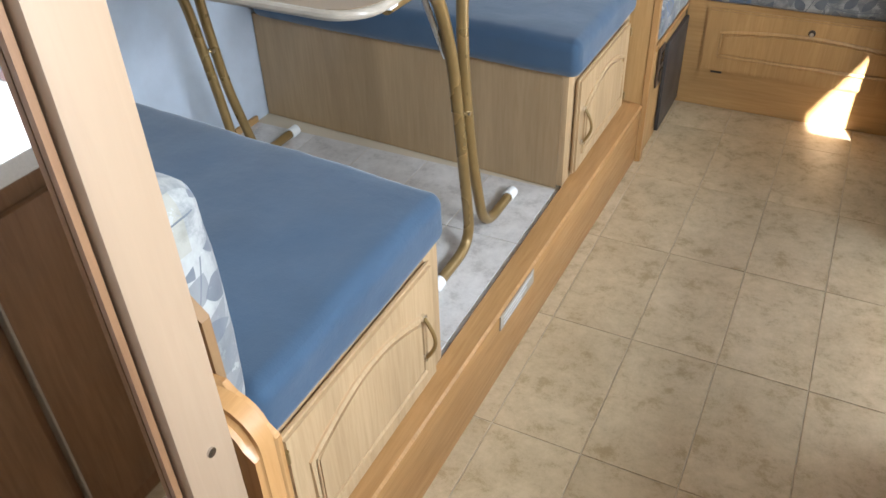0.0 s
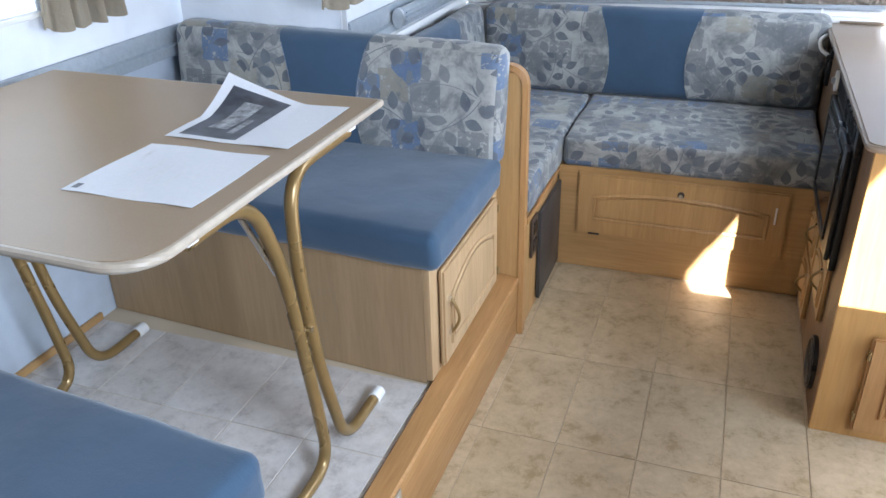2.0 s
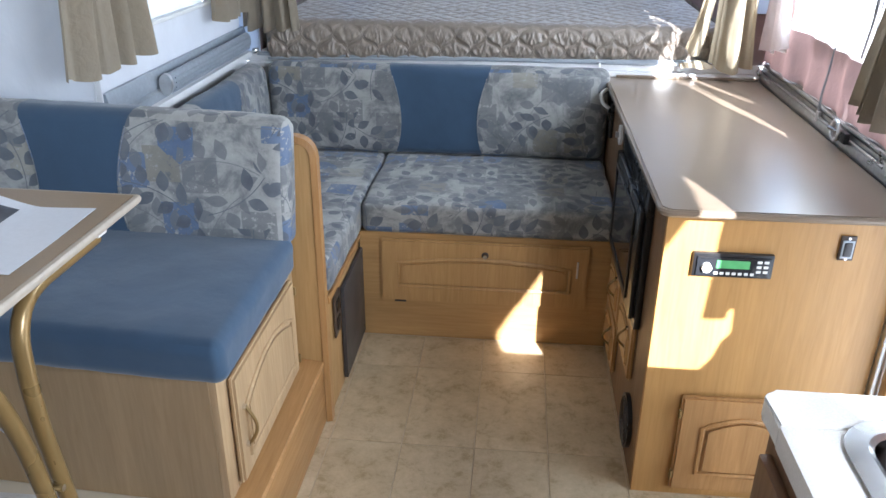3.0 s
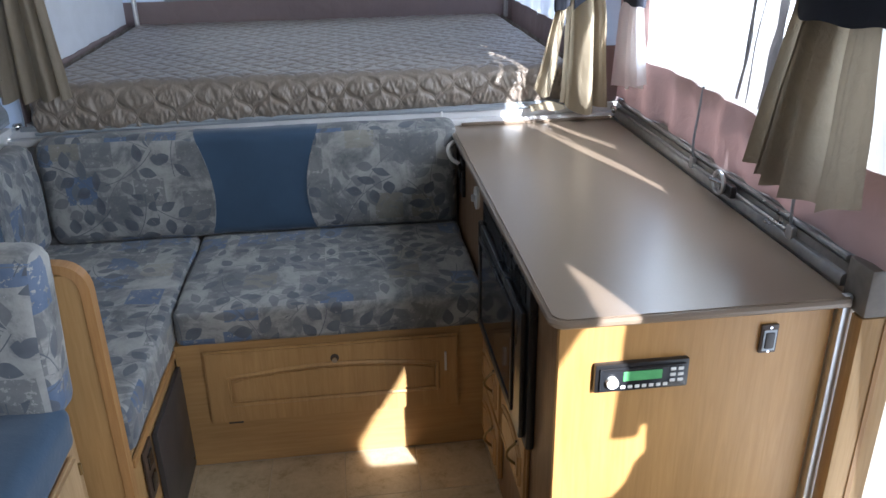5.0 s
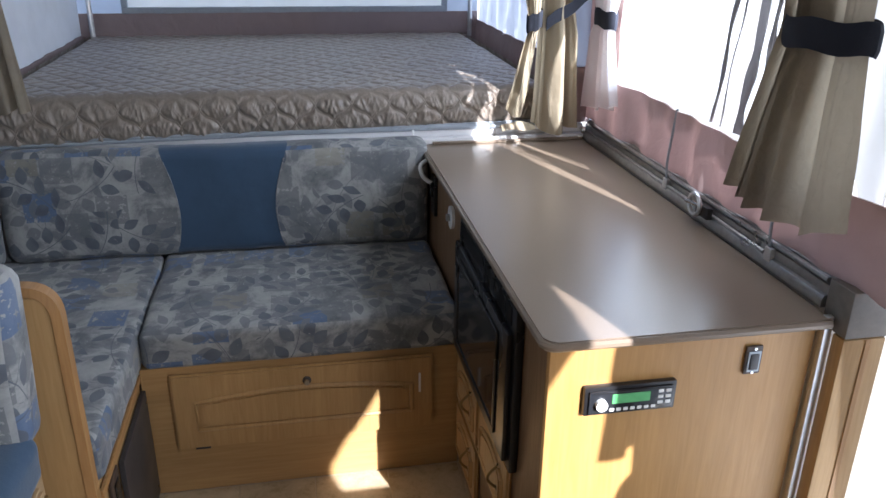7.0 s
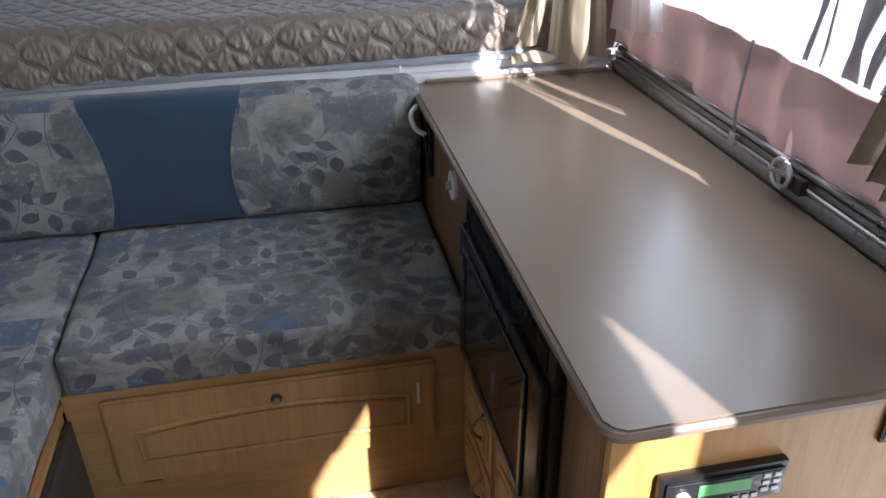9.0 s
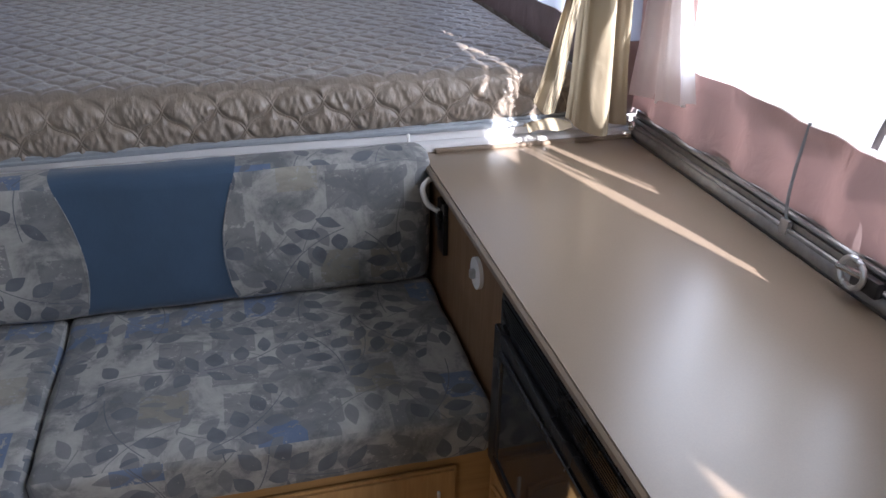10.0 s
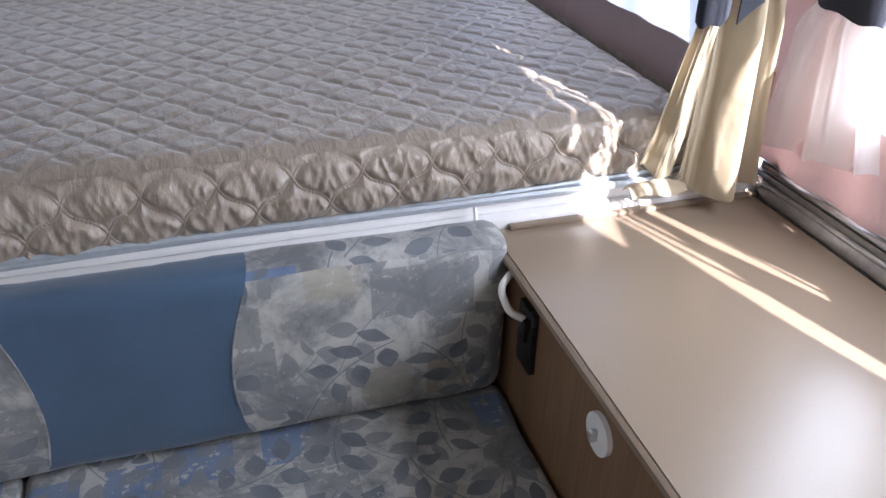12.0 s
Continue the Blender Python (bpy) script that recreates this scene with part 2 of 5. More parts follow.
PALE_INK = plain("faint_print", (0.62, 0.63, 0.65), 0.6, 0, 60.0, 0.1, 0)
GREEN = plain("green_display", (0.12, 0.42, 0.16), 0.2, 0, 40.0, 0.1, 0)
GROUND = plain("pale_gravel", (0.42, 0.39, 0.33), 0.9, 0, 45.0, 0.2, 0.3)
MIRROR = mat("mirror", 0.02, 1.0, (0.85, 0.85, 0.85))
OUTLET = plain("brown_plastic", (0.06, 0.04, 0.03), 0.4, 0, 40.0)
PURPLE = plain("dark_rubber", (0.03, 0.027, 0.035), 0.5, 0, 40.0)


def canvas(name, color, through_share, wrinkle=9.0):
    m = mat(name, 0.8)
    n = noise_tex(m, coords(m, kind="Object"), wrinkle, 4, 0.5, 0.6)
    c = ramp(m, n, (0.3, [x * 0.94 for x in color]), (0.7, color))
    link(m, c, bsdf(m).inputs["Base Color"])
    bump(m, n, 0.35, 0.02)
    tr = node(m, "ShaderNodeBsdfTranslucent")
    link(m, c, tr.inputs["Color"])
    mx = node(m, "ShaderNodeMixShader")
    mx.inputs[0].default_value = through_share
    link(m, bsdf(m).outputs[0], mx.inputs[1])
    link(m, tr.outputs[0], mx.inputs[2])
    link(m, mx.outputs[0], m.node_tree.nodes["Material Output"].inputs["Surface"])
    return m


CANVAS = canvas("white_canvas", (0.80, 0.81, 0.83), 0.35)
PINK = canvas("salmon_canvas", (0.58, 0.455, 0.435), 0.45, 16.0)
ROOF_CLOTH = canvas("grey_roof_cloth", (0.60, 0.60, 0.62), 0.08)
SHEER = canvas("sheer_curtain", (0.88, 0.88, 0.87), 0.62)
MAUVE = canvas("mauve_canvas", (0.36, 0.285, 0.28), 0.2, 16.0)
STREAK = canvas("grey_strip_sheet", (0.46, 0.45, 0.46), 0.25, 30.0)
SILVER = canvas("silver_canvas", (0.70, 0.74, 0.81), 0.72, 14.0)
# taupe curtain cloth made lighter: sunlight on the bunk flaps is in the colour
SUNCLOTH = canvas("sunlit_taupe_curtain", (0.46, 0.39, 0.275), 0.32)
CURTAIN = canvas("taupe_curtain", (0.38, 0.325, 0.245), 0.45, 40.0)


def vinyl_pane(name):
    m = mat(name, 0.05)
    t = node(m, "ShaderNodeBsdfTransparent")
    g = node(m, "ShaderNodeBsdfGlossy", Roughness=0.08)
    mx = node(m, "ShaderNodeMixShader")
    mx.inputs[0].default_value = 0.06
    link(m, t.outputs[0], mx.inputs[1])
    link(m, g.outputs[0], mx.inputs[2])
    link(m, mx.outputs[0], m.node_tree.nodes["Material Output"].inputs["Surface"])
    return m


PANE = vinyl_pane("clear_vinyl")


def quilt(name):
    m = mat(name, 0.33)
    bsdf(m).inputs["Sheen Weight"].default_value = 0.08
    n = noise_tex(m, coords(m), 30.0, 4)
    c = ramp(m, n, (0.3, (0.215, 0.178, 0.143)), (0.7, (0.305, 0.260, 0.215)))
    link(m, c, bsdf(m).inputs["Base Color"])
    streak = noise_tex(m, coords(m, (55, 20, 1)), 1.0, 4, 0.6, 1.2)
    bump(m, calc(m, "ADD", n, streak), 0.5, 0.006)
    return m


QUILT = quilt("taupe_satin_quilt")


# ---- mesh helpers ----
def uv_box(bm):
    layer = bm.loops.layers.uv.verify()
    for f in bm.faces:
        n = f.normal
        a = max(range(3), key=lambda i: abs(n[i]))
        i, j = ((1, 2), (0, 2), (0, 1))[a]
        for lp in f.loops:
            lp[layer].uv = (lp.vert.co[i], lp.vert.co[j])


def mesh(name, bm, material, smooth=True):
    bmesh.ops.recalc_face_normals(bm, faces=bm.faces[:])
    bm.normal_update()
    uv_box(bm)
    me = bpy.data.meshes.new(name)
    bm.to_mesh(me)
    bm.free()
    me.materials.append(material)
    if smooth:
        me.shade_smooth()
        me.set_sharp_from_angle(angle=radians(35))
    return me


def thing(name, at, label, category, group="", kind=""):
    ob = new(name)
    ob.location = at
    ob.empty_display_size = 0.05
    return tagged(ob, label, category, group, kind)


def root(ob):
    p, off = ob, Vector((0, 0, 0))
    while p is not None:
        off += p.location if p.type == "EMPTY" else Vector((0, 0, 0))
        p = p.parent
    return off


def part(name, bm, material, parent, label=""):
    """A mesh in the place's own coordinates, under a thing or a part."""
    ob = new(name, mesh(name, bm, material))
    ob.parent = parent
    ob.matrix_parent_inverse = Matrix.Translation(-root(parent)) if parent.type == "EMPTY" else Matrix()
    return tagged(ob, label)


def solo(name, bm, material, label, category="", kind="", group=""):
    return tagged(new(name, mesh(name, bm, material)), label, category, group, kind)


def box(x0, x1, y0, y1, z0, z1, bevel=0.0, seg=2, bm=None):
    b = bmesh.new()
    bmesh.ops.create_cube(b, size=1.0)
    for v in b.verts:
        v.co = ((x0 + x1) / 2 + v.co.x * (x1 - x0), (y0 + y1) / 2 + v.co.y * (y1 - y0), (z0 + z1) / 2 + v.co.z * (z1 - z0))
    if bevel:
        bmesh.ops.bevel(b, geom=b.edges[:], offset=bevel, segments=seg, affect="EDGES", profile=0.6)
    return join(bm, b)


def join(bm, b):
    if bm is None:
        return b
    tmp = bpy.data.meshes.new("tmp")
    b.to_mesh(tmp)
    b.free()
    bm.from_mesh(tmp)
    bpy.data.meshes.remove(tmp)
    return bm


def soft_box(x0, x1, y0, y1, z0, z1, r=0.03, puff=0.01, wrinkle=0.003, step=0.03, seed=0.0):
    """A stuffed block: a box with rolled edges, a crowned top and uneven faces."""
    b = bmesh.new()
    lo, hi = Vector((x0, y0, z0)), Vector((x1, y1, z1))
    c, h = (lo + hi) / 2, (hi - lo) / 2

    def ticks(half):
        n = max(4, int(2 * half / step))
        inner = [-half + r + (2 * half - 2 * r) * i / n for i in range(n + 1)]
        left = [-half + r - r * math.tan(a * math.pi / 16) for a in (4, 3, 2, 1)]
        return left + inner + [-q for q in reversed(left)]

    t = [ticks(h[i]) for i in range(3)]
    seen = {}

    def vert(p):
        k = tuple(round(q, 6) for q in p)
        if k not in seen:
            q = Vector([max(-h[i] + r, min(h[i] - r, p[i])) for i in range(3)])
            d = Vector(p) - q
            if d.length > 1e-9:
                q = q + d.normalized() * r
            u, w = q.x / h.x, q.y / h.y
            k3 = max(0, 1 - u ** 4) * max(0, 1 - w ** 4)
            if q.z > 0:
                q.z += puff * k3 * (q.z / h.z)
            n = noise.noise(Vector((q.x * 9 + seed, q.y * 9, q.z * 9 + seed))) + 0.5 * noise.noise(Vector((q.x * 25, q.y * 25 + seed, q.z * 25)))
            out = d.normalized() if d.length > 1e-9 else Vector((0, 0, 1))
            seen[k] = b.verts.new(c + q + out * n * wrinkle)
        return seen[k]

    for a in range(3):
        i, j = [(1, 2), (2, 0), (0, 1)][a]
        for s in (-1, 1):
            for m_ in range(len(t[i]) - 1):
                for n_ in range(len(t[j]) - 1):
                    quad = []
                    for dm, dn in ((0, 0), (1, 0), (1, 1), (0, 1)):
                        p = [0, 0, 0]
                        p[a], p[i], p[j] = s * h[a], t[i][m_ + dm], t[j][n_ + dn]
                        quad.append(vert(p))
                    if len(set(quad)) == 4:
                        try:
                            b.faces.new(quad)
                        except ValueError:
                            pass
    return b


def tube(points, r, sides=10, cap=True):
    """A round tube along a bent line."""
    b = bmesh.new()
    pts = [Vector(p) for p in points]
    rings = []
    up = Vector((0.31, 0.87, 0.37)).normalized()
    for i, p in enumerate(pts):
        d = (pts[min(i + 1, len(pts) - 1)] - pts[max(i - 1, 0)]).normalized()
        a = d.cross(up).normalized()
        e = a.cross(d).normalized()
        rings.append([b.verts.new(p + (a * math.cos(q) + e * math.sin(q)) * r) for q in [k * 2 * math.pi / sides for k in range(sides)]])
    for r0, r1 in zip(rings, rings[1:]):
        for k in range(sides):
            b.faces.new((r0[k], r0[(k + 1) % sides], r1[(k + 1) % sides], r1[k]))
    if cap:
        b.faces.new(rings[0][::-1])
        b.faces.new(rings[-1])
    return b


def bend(points, radius=0.05, n=6):
    """Rounds the corners of a line."""
    pts = [Vector(p) for p in points]
    out = [pts[0]]
    for a, p, c in zip(pts, pts[1:], pts[2:]):
        d0, d1 = (a - p), (c - p)
        k = min(radius, d0.length * 0.48, d1.length * 0.48)
        s, e = p + d0.normalized() * k, p + d1.normalized() * k
        for i in range(n + 1):
            t = i / n
            out.append(s * (1 - t) ** 2 + p * 2 * t * (1 - t) + e * t * t)
    out.append(pts[-1])
    return out


def prism(outline, axis, a0, a1, bevel=0.0, seg=2):
    """A flat outline pushed through from a0 to a1 along an axis (0 x, 1 y, 2 z)."""
    b = bmesh.new()

    def at(p, a):
        q = list(p)
        q.insert(axis, a)
        return q

    lo = [b.verts.new(at(p, a0)) for p in outline]
    hi = [b.verts.new(at(p, a1)) for p in outline]
    b.faces.new(lo)
    b.faces.new(hi[::-1])
    n = len(outline)
    for i in range(n):
        b.faces.new((lo[i], hi[i], hi[(i + 1) % n], lo[(i + 1) % n]))
    if bevel:
        keep = [e for e in b.edges if abs(e.verts[0].co[axis] - e.verts[1].co[axis]) < 1e-6]
        bmesh.ops.bevel(b, geom=keep, offset=bevel, segments=seg, affect="EDGES")
    return b


def rounded(u0, u1, v0, v1, r, n=6, corners=(1, 1, 1, 1)):
    """A rectangle with chosen round corners, from lower left, anticlockwise."""
    out = []
    for (cu, cv, a0), on in zip(((u0 + r, v0 + r, 180), (u1 - r, v0 + r, 270), (u1 - r, v1 - r, 0), (u0 + r, v1 - r, 90)), corners):
        if on:
            out += [(cu + r * math.cos(radians(a0 + 90 * i / n)), cv + r * math.sin(radians(a0 + 90 * i / n))) for i in range(n + 1)]
        else:
            out.append((u0 if cu == u0 + r else u1, v0 if cv == v0 + r else v1))
    return out


def sheet(fn, nu, nv, thick=0.0):
    """A surface from fn(u, v), u and v from 0 to 1; with a back face when thick."""
    b = bmesh.new()
    g = [[b.verts.new(fn(i / nu, j / nv)) for j in range(nv + 1)] for i in range(nu + 1)]
    for i in range(nu):
        for j in range(nv):
            b.faces.new((g[i][j], g[i + 1][j], g[i + 1][j + 1], g[i][j + 1]))
    if thick:
        bmesh.ops.recalc_face_normals(b, faces=b.faces[:])
        bmesh.ops.solidify(b, geom=b.faces[:], thickness=thick)
    return b


def disc(center, axis, r, depth, sides=24):
    b = bmesh.new()
    bmesh.ops.create_cone(b, cap_ends=True, segments=sides, radius1=r, radius2=r, depth=depth)
    turn = Matrix.Rotation(radians(90), 4, "Y") if axis == 0 else Matrix.Rotation(radians(90), 4, "X") if axis == 1 else Matrix()
    bmesh.ops.transform(b, matrix=Matrix.Translation(center) @ turn, verts=b.verts[:])
    return b


# sky light that comes in at the window openings
window_lamp("slide_window_light", (-2.03, 2.75, 1.42), (-1.0, 2.75, 1.1), 1.25, 0.62, 1.3)
window_lamp("left_window_light", (-1.47, 4.45, 1.42), (0, 4.45, 1.2), 0.58, 0.60, 0.35)
window_lamp("bunk_window_light", (-0.41, 6.56, 1.42), (-0.41, 5.0, 1.2), 1.44, 0.58, 0.55)
window_lamp("galley_window_light", (0.60, 1.95, 1.45), (-1, 1.95, 1.0), 0.78, 0.50, 8.5)
window_lamp("counter_window_light", (0.62, 4.40, 1.40), (-1, 4.4, 0.9), 0.95, 0.60, 4.2)
window_lamp("doorway_light", (0.63, 3.35, 0.48), (-1, 3.2, 0.2), 0.62, 0.82, 0.8)

# ---- the setting ----
FLOOR2 = 0.205
XR, XL, XS = 0.560, -1.420, -1.990
YB, YE = 0.20, 5.06
solo("ground", box(-400, 400, -400, 400, -0.62, -0.55), GROUND, "pale gravel ground outside the camper", kind="structure")
floor = solo("floor", box(-1.42, 0.60, YB, 5.10, -0.05, -0.003), GROUT, "tile-patterned beige vinyl floor", kind="structure")
slide_floor = solo("floor_slide_out", box(XS - 0.03, -0.935, 1.86, 3.93, 0.10, FLOOR2 - 0.003), GROUT, "raised grey vinyl floor of the dinette slide-out", kind="structure")

# lower walls, with the doorway between galley and counter
solo("wall_right_front", box(XR, 0.60, 3.75, 5.10, 0, 0.83), WHITE_WALL, "lower side wall behind the long counter", kind="structure")
solo("wall_right_rear", box(XR, 0.60, YB, 3.02, 0, 0.90), WHITE_WALL, "lower side wall behind the galley", kind="structure")
solo("wall_left_front", box(XL - 0.04, XL, 3.97, 5.10, 0, 0.86), WHITE_WALL, "lower side wall behind the corner seat", kind="structure")
solo("wall_left_rear", box(XL - 0.04, XL, YB, 1.82, 0, 2.0), LINER, "side wall at the rear of the camper", kind="structure")
solo("wall_rear", box(XL - 0.04, 0.60, YB - 0.04, YB, 0, 2.0), LINER, "plain rear wall", kind="structure")
solo("wall_front", box(XL - 0.04, 0.60, 5.06, 5.10, 0, 0.815), WHITE_WALL, "lower end wall under the bunk", kind="structure")
solo("wall_slide_out", box(XS - 0.04, XS, 1.86, 3.97, 0, 0.88), WALL, "pale blue mottled slide-out wall panel", kind="structure")
solo("wall_slide_end_front", box(XS, XL, 3.935, 3.97, 0, 0.95), WALL, "pale blue end wall of the slide-out", kind="structure")
solo("wall_slide_end_rear", box(XS, XL, 1.82, 1.86, 0, 1.99), WALL, "pale blue rear end wall of the slide-out", kind="structure")
solo("ceiling", box(XS - 0.1, 0.66, YB - 0.1, 5.14, 2.0, 2.05), LINER, "beige lined roof panel", kind="structure")
solo("baseboard", box(XS, XS + 0.012, 2.59, 3.335, FLOOR2, FLOOR2 + 0.022, 0.003), OAK_H, "narrow oak strip along the slide-out wall", kind="structure")


def wall_sheet(name, axis, at, a0, a1, z0, z1, holes, material, label, t=0.004, ripple=0.0):
    """A cloth wall in the plane of an axis with openings (a0, a1, z0, z1) cut through."""
    us = sorted({a0, a1, *[h[0] for h in holes], *[h[1] for h in holes]})
    vs = sorted({z0, z1, *[h[2] for h in holes], *[h[3] for h in holes]})

    def fill(q, step):
        out = []
        for q0, q1 in zip(q, q[1:]):
            n = max(1, round((q1 - q0) / step))
            out += [q0 + (q1 - q0) * i / n for i in range(n)]
        return out + [q[-1]]

    us, vs = fill(us, 0.04), fill(vs, 0.05)
    b = bmesh.new()
    grid = {}

    def vert(i, j):
        if (i, j) not in grid:
            u, v = us[i], vs[j]
            d = ripple * (math.sin(u * 38 + 3 * noise.noise(Vector((u * 3, v * 5, at)))) + 2 * noise.noise(Vector((u * 7, v * 4, at))))
            grid[i, j] = b.verts.new((at + d, u, v) if axis == 0 else (u, at + d, v))
        return grid[i, j]

    for i in range(len(us) - 1):
        for j in range(len(vs) - 1):
            cu, cv = (us[i] + us[i + 1]) / 2, (vs[j] + vs[j + 1]) / 2
            if not any(h[0] < cu < h[1] and h[2] < cv < h[3] for h in holes):
                b.faces.new((vert(i, j), vert(i + 1, j), vert(i + 1, j + 1), vert(i, j + 1)))
    bmesh.ops.recalc_face_normals(b, faces=b.faces[:])
    bmesh.ops.solidify(b, geom=b.faces[:], thickness=t)
    return solo(name, b, material, label, kind="structure")


wall_sheet("canvas_wall_right", 0, XR + 0.004, YB, 5.10, 0.885, 1.72, [(3.06, 4.86, 1.045, 1.72), (1.66, 2.62, 1.16, 1.71)], PINK, "salmon canvas side wall with window openings", ripple=0.007)
wall_sheet("canvas_valance_right", 0, XR + 0.014, YB, 5.10, 1.725, 2.0, [], CANVAS, "white canvas strip above the side windows", ripple=0.002)
wall_sheet("canvas_wall_left", 0, XL - 0.012, 3.95, 5.10, 0.89, 2.0, [(4.15, 4.75, 1.10, 1.72)], CANVAS, "white canvas side wall above the corner seat", ripple=0.004)
wall_sheet("canvas_wall_slide", 0, XS - 0.012, 1.86, 3.97, 0.94, 2.0, [(2.1, 3.40, 1.085, 1.75)], CANVAS, "white canvas wall above the dinette", ripple=0.005)
wall_sheet("canvas_wall_slide_end", 1, 3.955, XS, XL + 0.01, 0.925, 2.0, [], CANVAS, "white canvas end of the slide-out", ripple=0.005)
# bunk tent
BX0, BX1, BY1 = -1.36, 0.50, 6.50
wall_sheet("canvas_bunk_end_skirt", 1, BY1 + 0.004, BX0, BX1, 0.86, 1.094, [], MAUVE, "mauve skirt below the bunk end window", ripple=0.003)
wall_sheet("canvas_bunk_end", 1, BY1 + 0.012, BX0, BX1, 1.09, 2.0, [(-1.14, 0.32, 1.12, 1.70)], SILVER, "silvery bunk end canvas with a wide window", ripple=0.003)
wall_sheet("canvas_bunk_left", 0, BX0 - 0.004, 5.10, BY1, 0.86, 2.0, [], CANVAS, "white canvas side of the bunk", ripple=0.004)
wall_sheet("canvas_bunk_right_skirt", 0, BX1 - 0.010, 5.10, BY1, 0.83, 1.058, [], MAUVE, "mauve skirt beside the mattress", ripple=0.003)
wall_sheet("canvas_bunk_right", 0, BX1 + 0.003, 5.10, BY1, 1.05, 2.0, [], SILVER, "silvery canvas side of the bunk", ripple=0.009)
wall_sheet("canvas_bunk_left_skirt", 0, BX0 + 0.006, 5.10, BY1, 0.83, 1.0, [], MAUVE, "mauve skirt beside the mattress by the corner seat", ripple=0.003)
solo("canvas_corner_left", box(-1.445, BX0 - 0.001, 5.086, 5.098, 0.867, 2.0), SILVER, "silvery canvas closing the tent corner by the corner seat", kind="structure")
solo("canvas_corner_right", box(BX1 + 0.001, 0.572, 5.086, 5.098, 1.05, 2.0), SILVER, "silvery canvas closing the tent corner by the counter", kind="structure")
solo("canvas_corner_right_skirt", box(BX1 - 0.012, 0.572, 5.078, 5.090, 0.867, 1.052), MAUVE, "mauve skirt at the tent corner by the counter", kind="structure")
solo("canvas_bunk_roof", box(BX0 - 0.02, BX1 + 0.02, 5.06, BY1 + 0.03, 2.0, 2.01), ROOF_CLOTH, "white canvas top over the bunk", kind="structure")

# milky roll-down panes; the counter window's one hangs with two narrow leaning gaps
def pane_strip(name, lo, hi, z0, z1, x, label):
    def at(u, v):
        z = z0 + (z1 - z0) * v
        a, c = lo(z), hi(z)
        y = a + (c - a) * u
        return (x + 0.004 * math.sin(y * 55 + 4 * z) * (1 - 0.5 * v), y, z)
    return solo(name, sheet(at, 24, 16, 0.002), SHEER, label, kind="structure")


gap_a = lambda z: 3.83 + (z - 1.07) * 0.54
gap_b = lambda z: 4.25 - (z - 1.05) * 0.29
slit = lambda z: 0.050 + 0.14 * max(0.0, z - 1.12)
slit_c = lambda z: max(0.0, min(1.0, (z - 1.17) / 0.1, (1.47 - z) / 0.06))
pane_strip("window_blind_1", lambda z: 3.70, lambda z: gap_a(z) - slit(z) - 0.23 * max(0.0, min(1.0, (z - 1.47) / 0.05, (1.655 - z) / 0.04)), 1.03, 1.74, XR + 0.030, "milky white roll-down window pane")
pane_strip("window_blind_2", lambda z: gap_a(z) + slit(z), lambda z: max(gap_a(z) + slit(z) + 0.01, gap_b(z) - 0.045), 1.03, 1.74, XR + 0.030, "milky white roll-down window pane")
pane_strip("window_blind_3", lambda z: max(gap_b(z) + 0.045, gap_a(z) + slit(z) + 0.012), lambda z: 4.47 - 0.050 * slit_c(z), 1.03, 1.74, XR + 0.030, "milky white roll-down window pane")

pane_strip("window_blind_8", lambda z: 2.86, lambda z: 3.695, 1.03, 1.80, XR + 0.034, "milky white roll-down pane over the doorway")
pane_strip("window_blind_7", lambda z: 4.471 + 0.085 * slit_c(z), lambda z: 4.63, 1.03, 1.74, XR + 0.030, "milky white roll-down window pane")

# narrow wavy grey strips over the pane beside its gap
def wavy_strip(name, off, w, seed):
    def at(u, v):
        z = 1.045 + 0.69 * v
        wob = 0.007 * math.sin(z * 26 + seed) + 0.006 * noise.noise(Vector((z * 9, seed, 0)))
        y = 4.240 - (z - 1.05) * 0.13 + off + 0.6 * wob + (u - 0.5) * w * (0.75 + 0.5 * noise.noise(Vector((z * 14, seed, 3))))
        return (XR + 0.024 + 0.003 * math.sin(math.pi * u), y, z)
    return solo(name, sheet(at, 4, 40, 0.002), STREAK, "wavy grey strip in the milky window pane", kind="structure")


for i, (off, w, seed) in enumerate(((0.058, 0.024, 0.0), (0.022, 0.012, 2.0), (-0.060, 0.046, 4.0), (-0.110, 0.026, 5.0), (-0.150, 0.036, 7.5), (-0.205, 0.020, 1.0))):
    wavy_strip("window_crease_%d" % (i + 1), off, w, seed)


def milky(name, axis, at, a0, a1, z0, z1, label):
    def fn(u, v):
        a, z = a0 + (a1 - a0) * u, z0 + (z1 - z0) * v
        d = 0.004 * math.sin(a * 31 + 3 * z) + 0.006 * noise.noise(Vector((a * 6, z * 4, at)))
        return (at + d, a, z) if axis == 0 else (a, at + d, z)
    return solo(name, sheet(fn, 30, 14, 0.002), SHEER, label, kind="structure")


milky("window_blind_4", 1, BY1 + 0.030, -1.16, 0.34, 1.10, 1.72, "milky white roll-down bunk window")
milky("window_blind_5", 0, XL - 0.030, 4.13, 4.77, 1.08, 1.74, "milky white side window cover")
milky("window_blind_6", 0, XS - 0.028, 2.08, 3.42, 1.065, 1.77, "milky white dinette window cover")


def window_trim(name, axis, at, a0, a1, z0, z1, w, material, label):
    bm = None
    for u0, u1, v0, v1 in ((a0 - w, a1 + w, z0 - w, z0), (a0 - w, a1 + w, z1, z1 + w), (a0 - w, a0, z0, z1), (a1, a1 + w, z0, z1)):
        bm = box(at, at + 0.008, u0, u1, v0, v1, 0.002, 1, bm) if axis == 0 else box(u0, u1, at, at + 0.008, v0, v1, 0.002, 1, bm)
    return solo(name, bm, material, label, kind="structure")


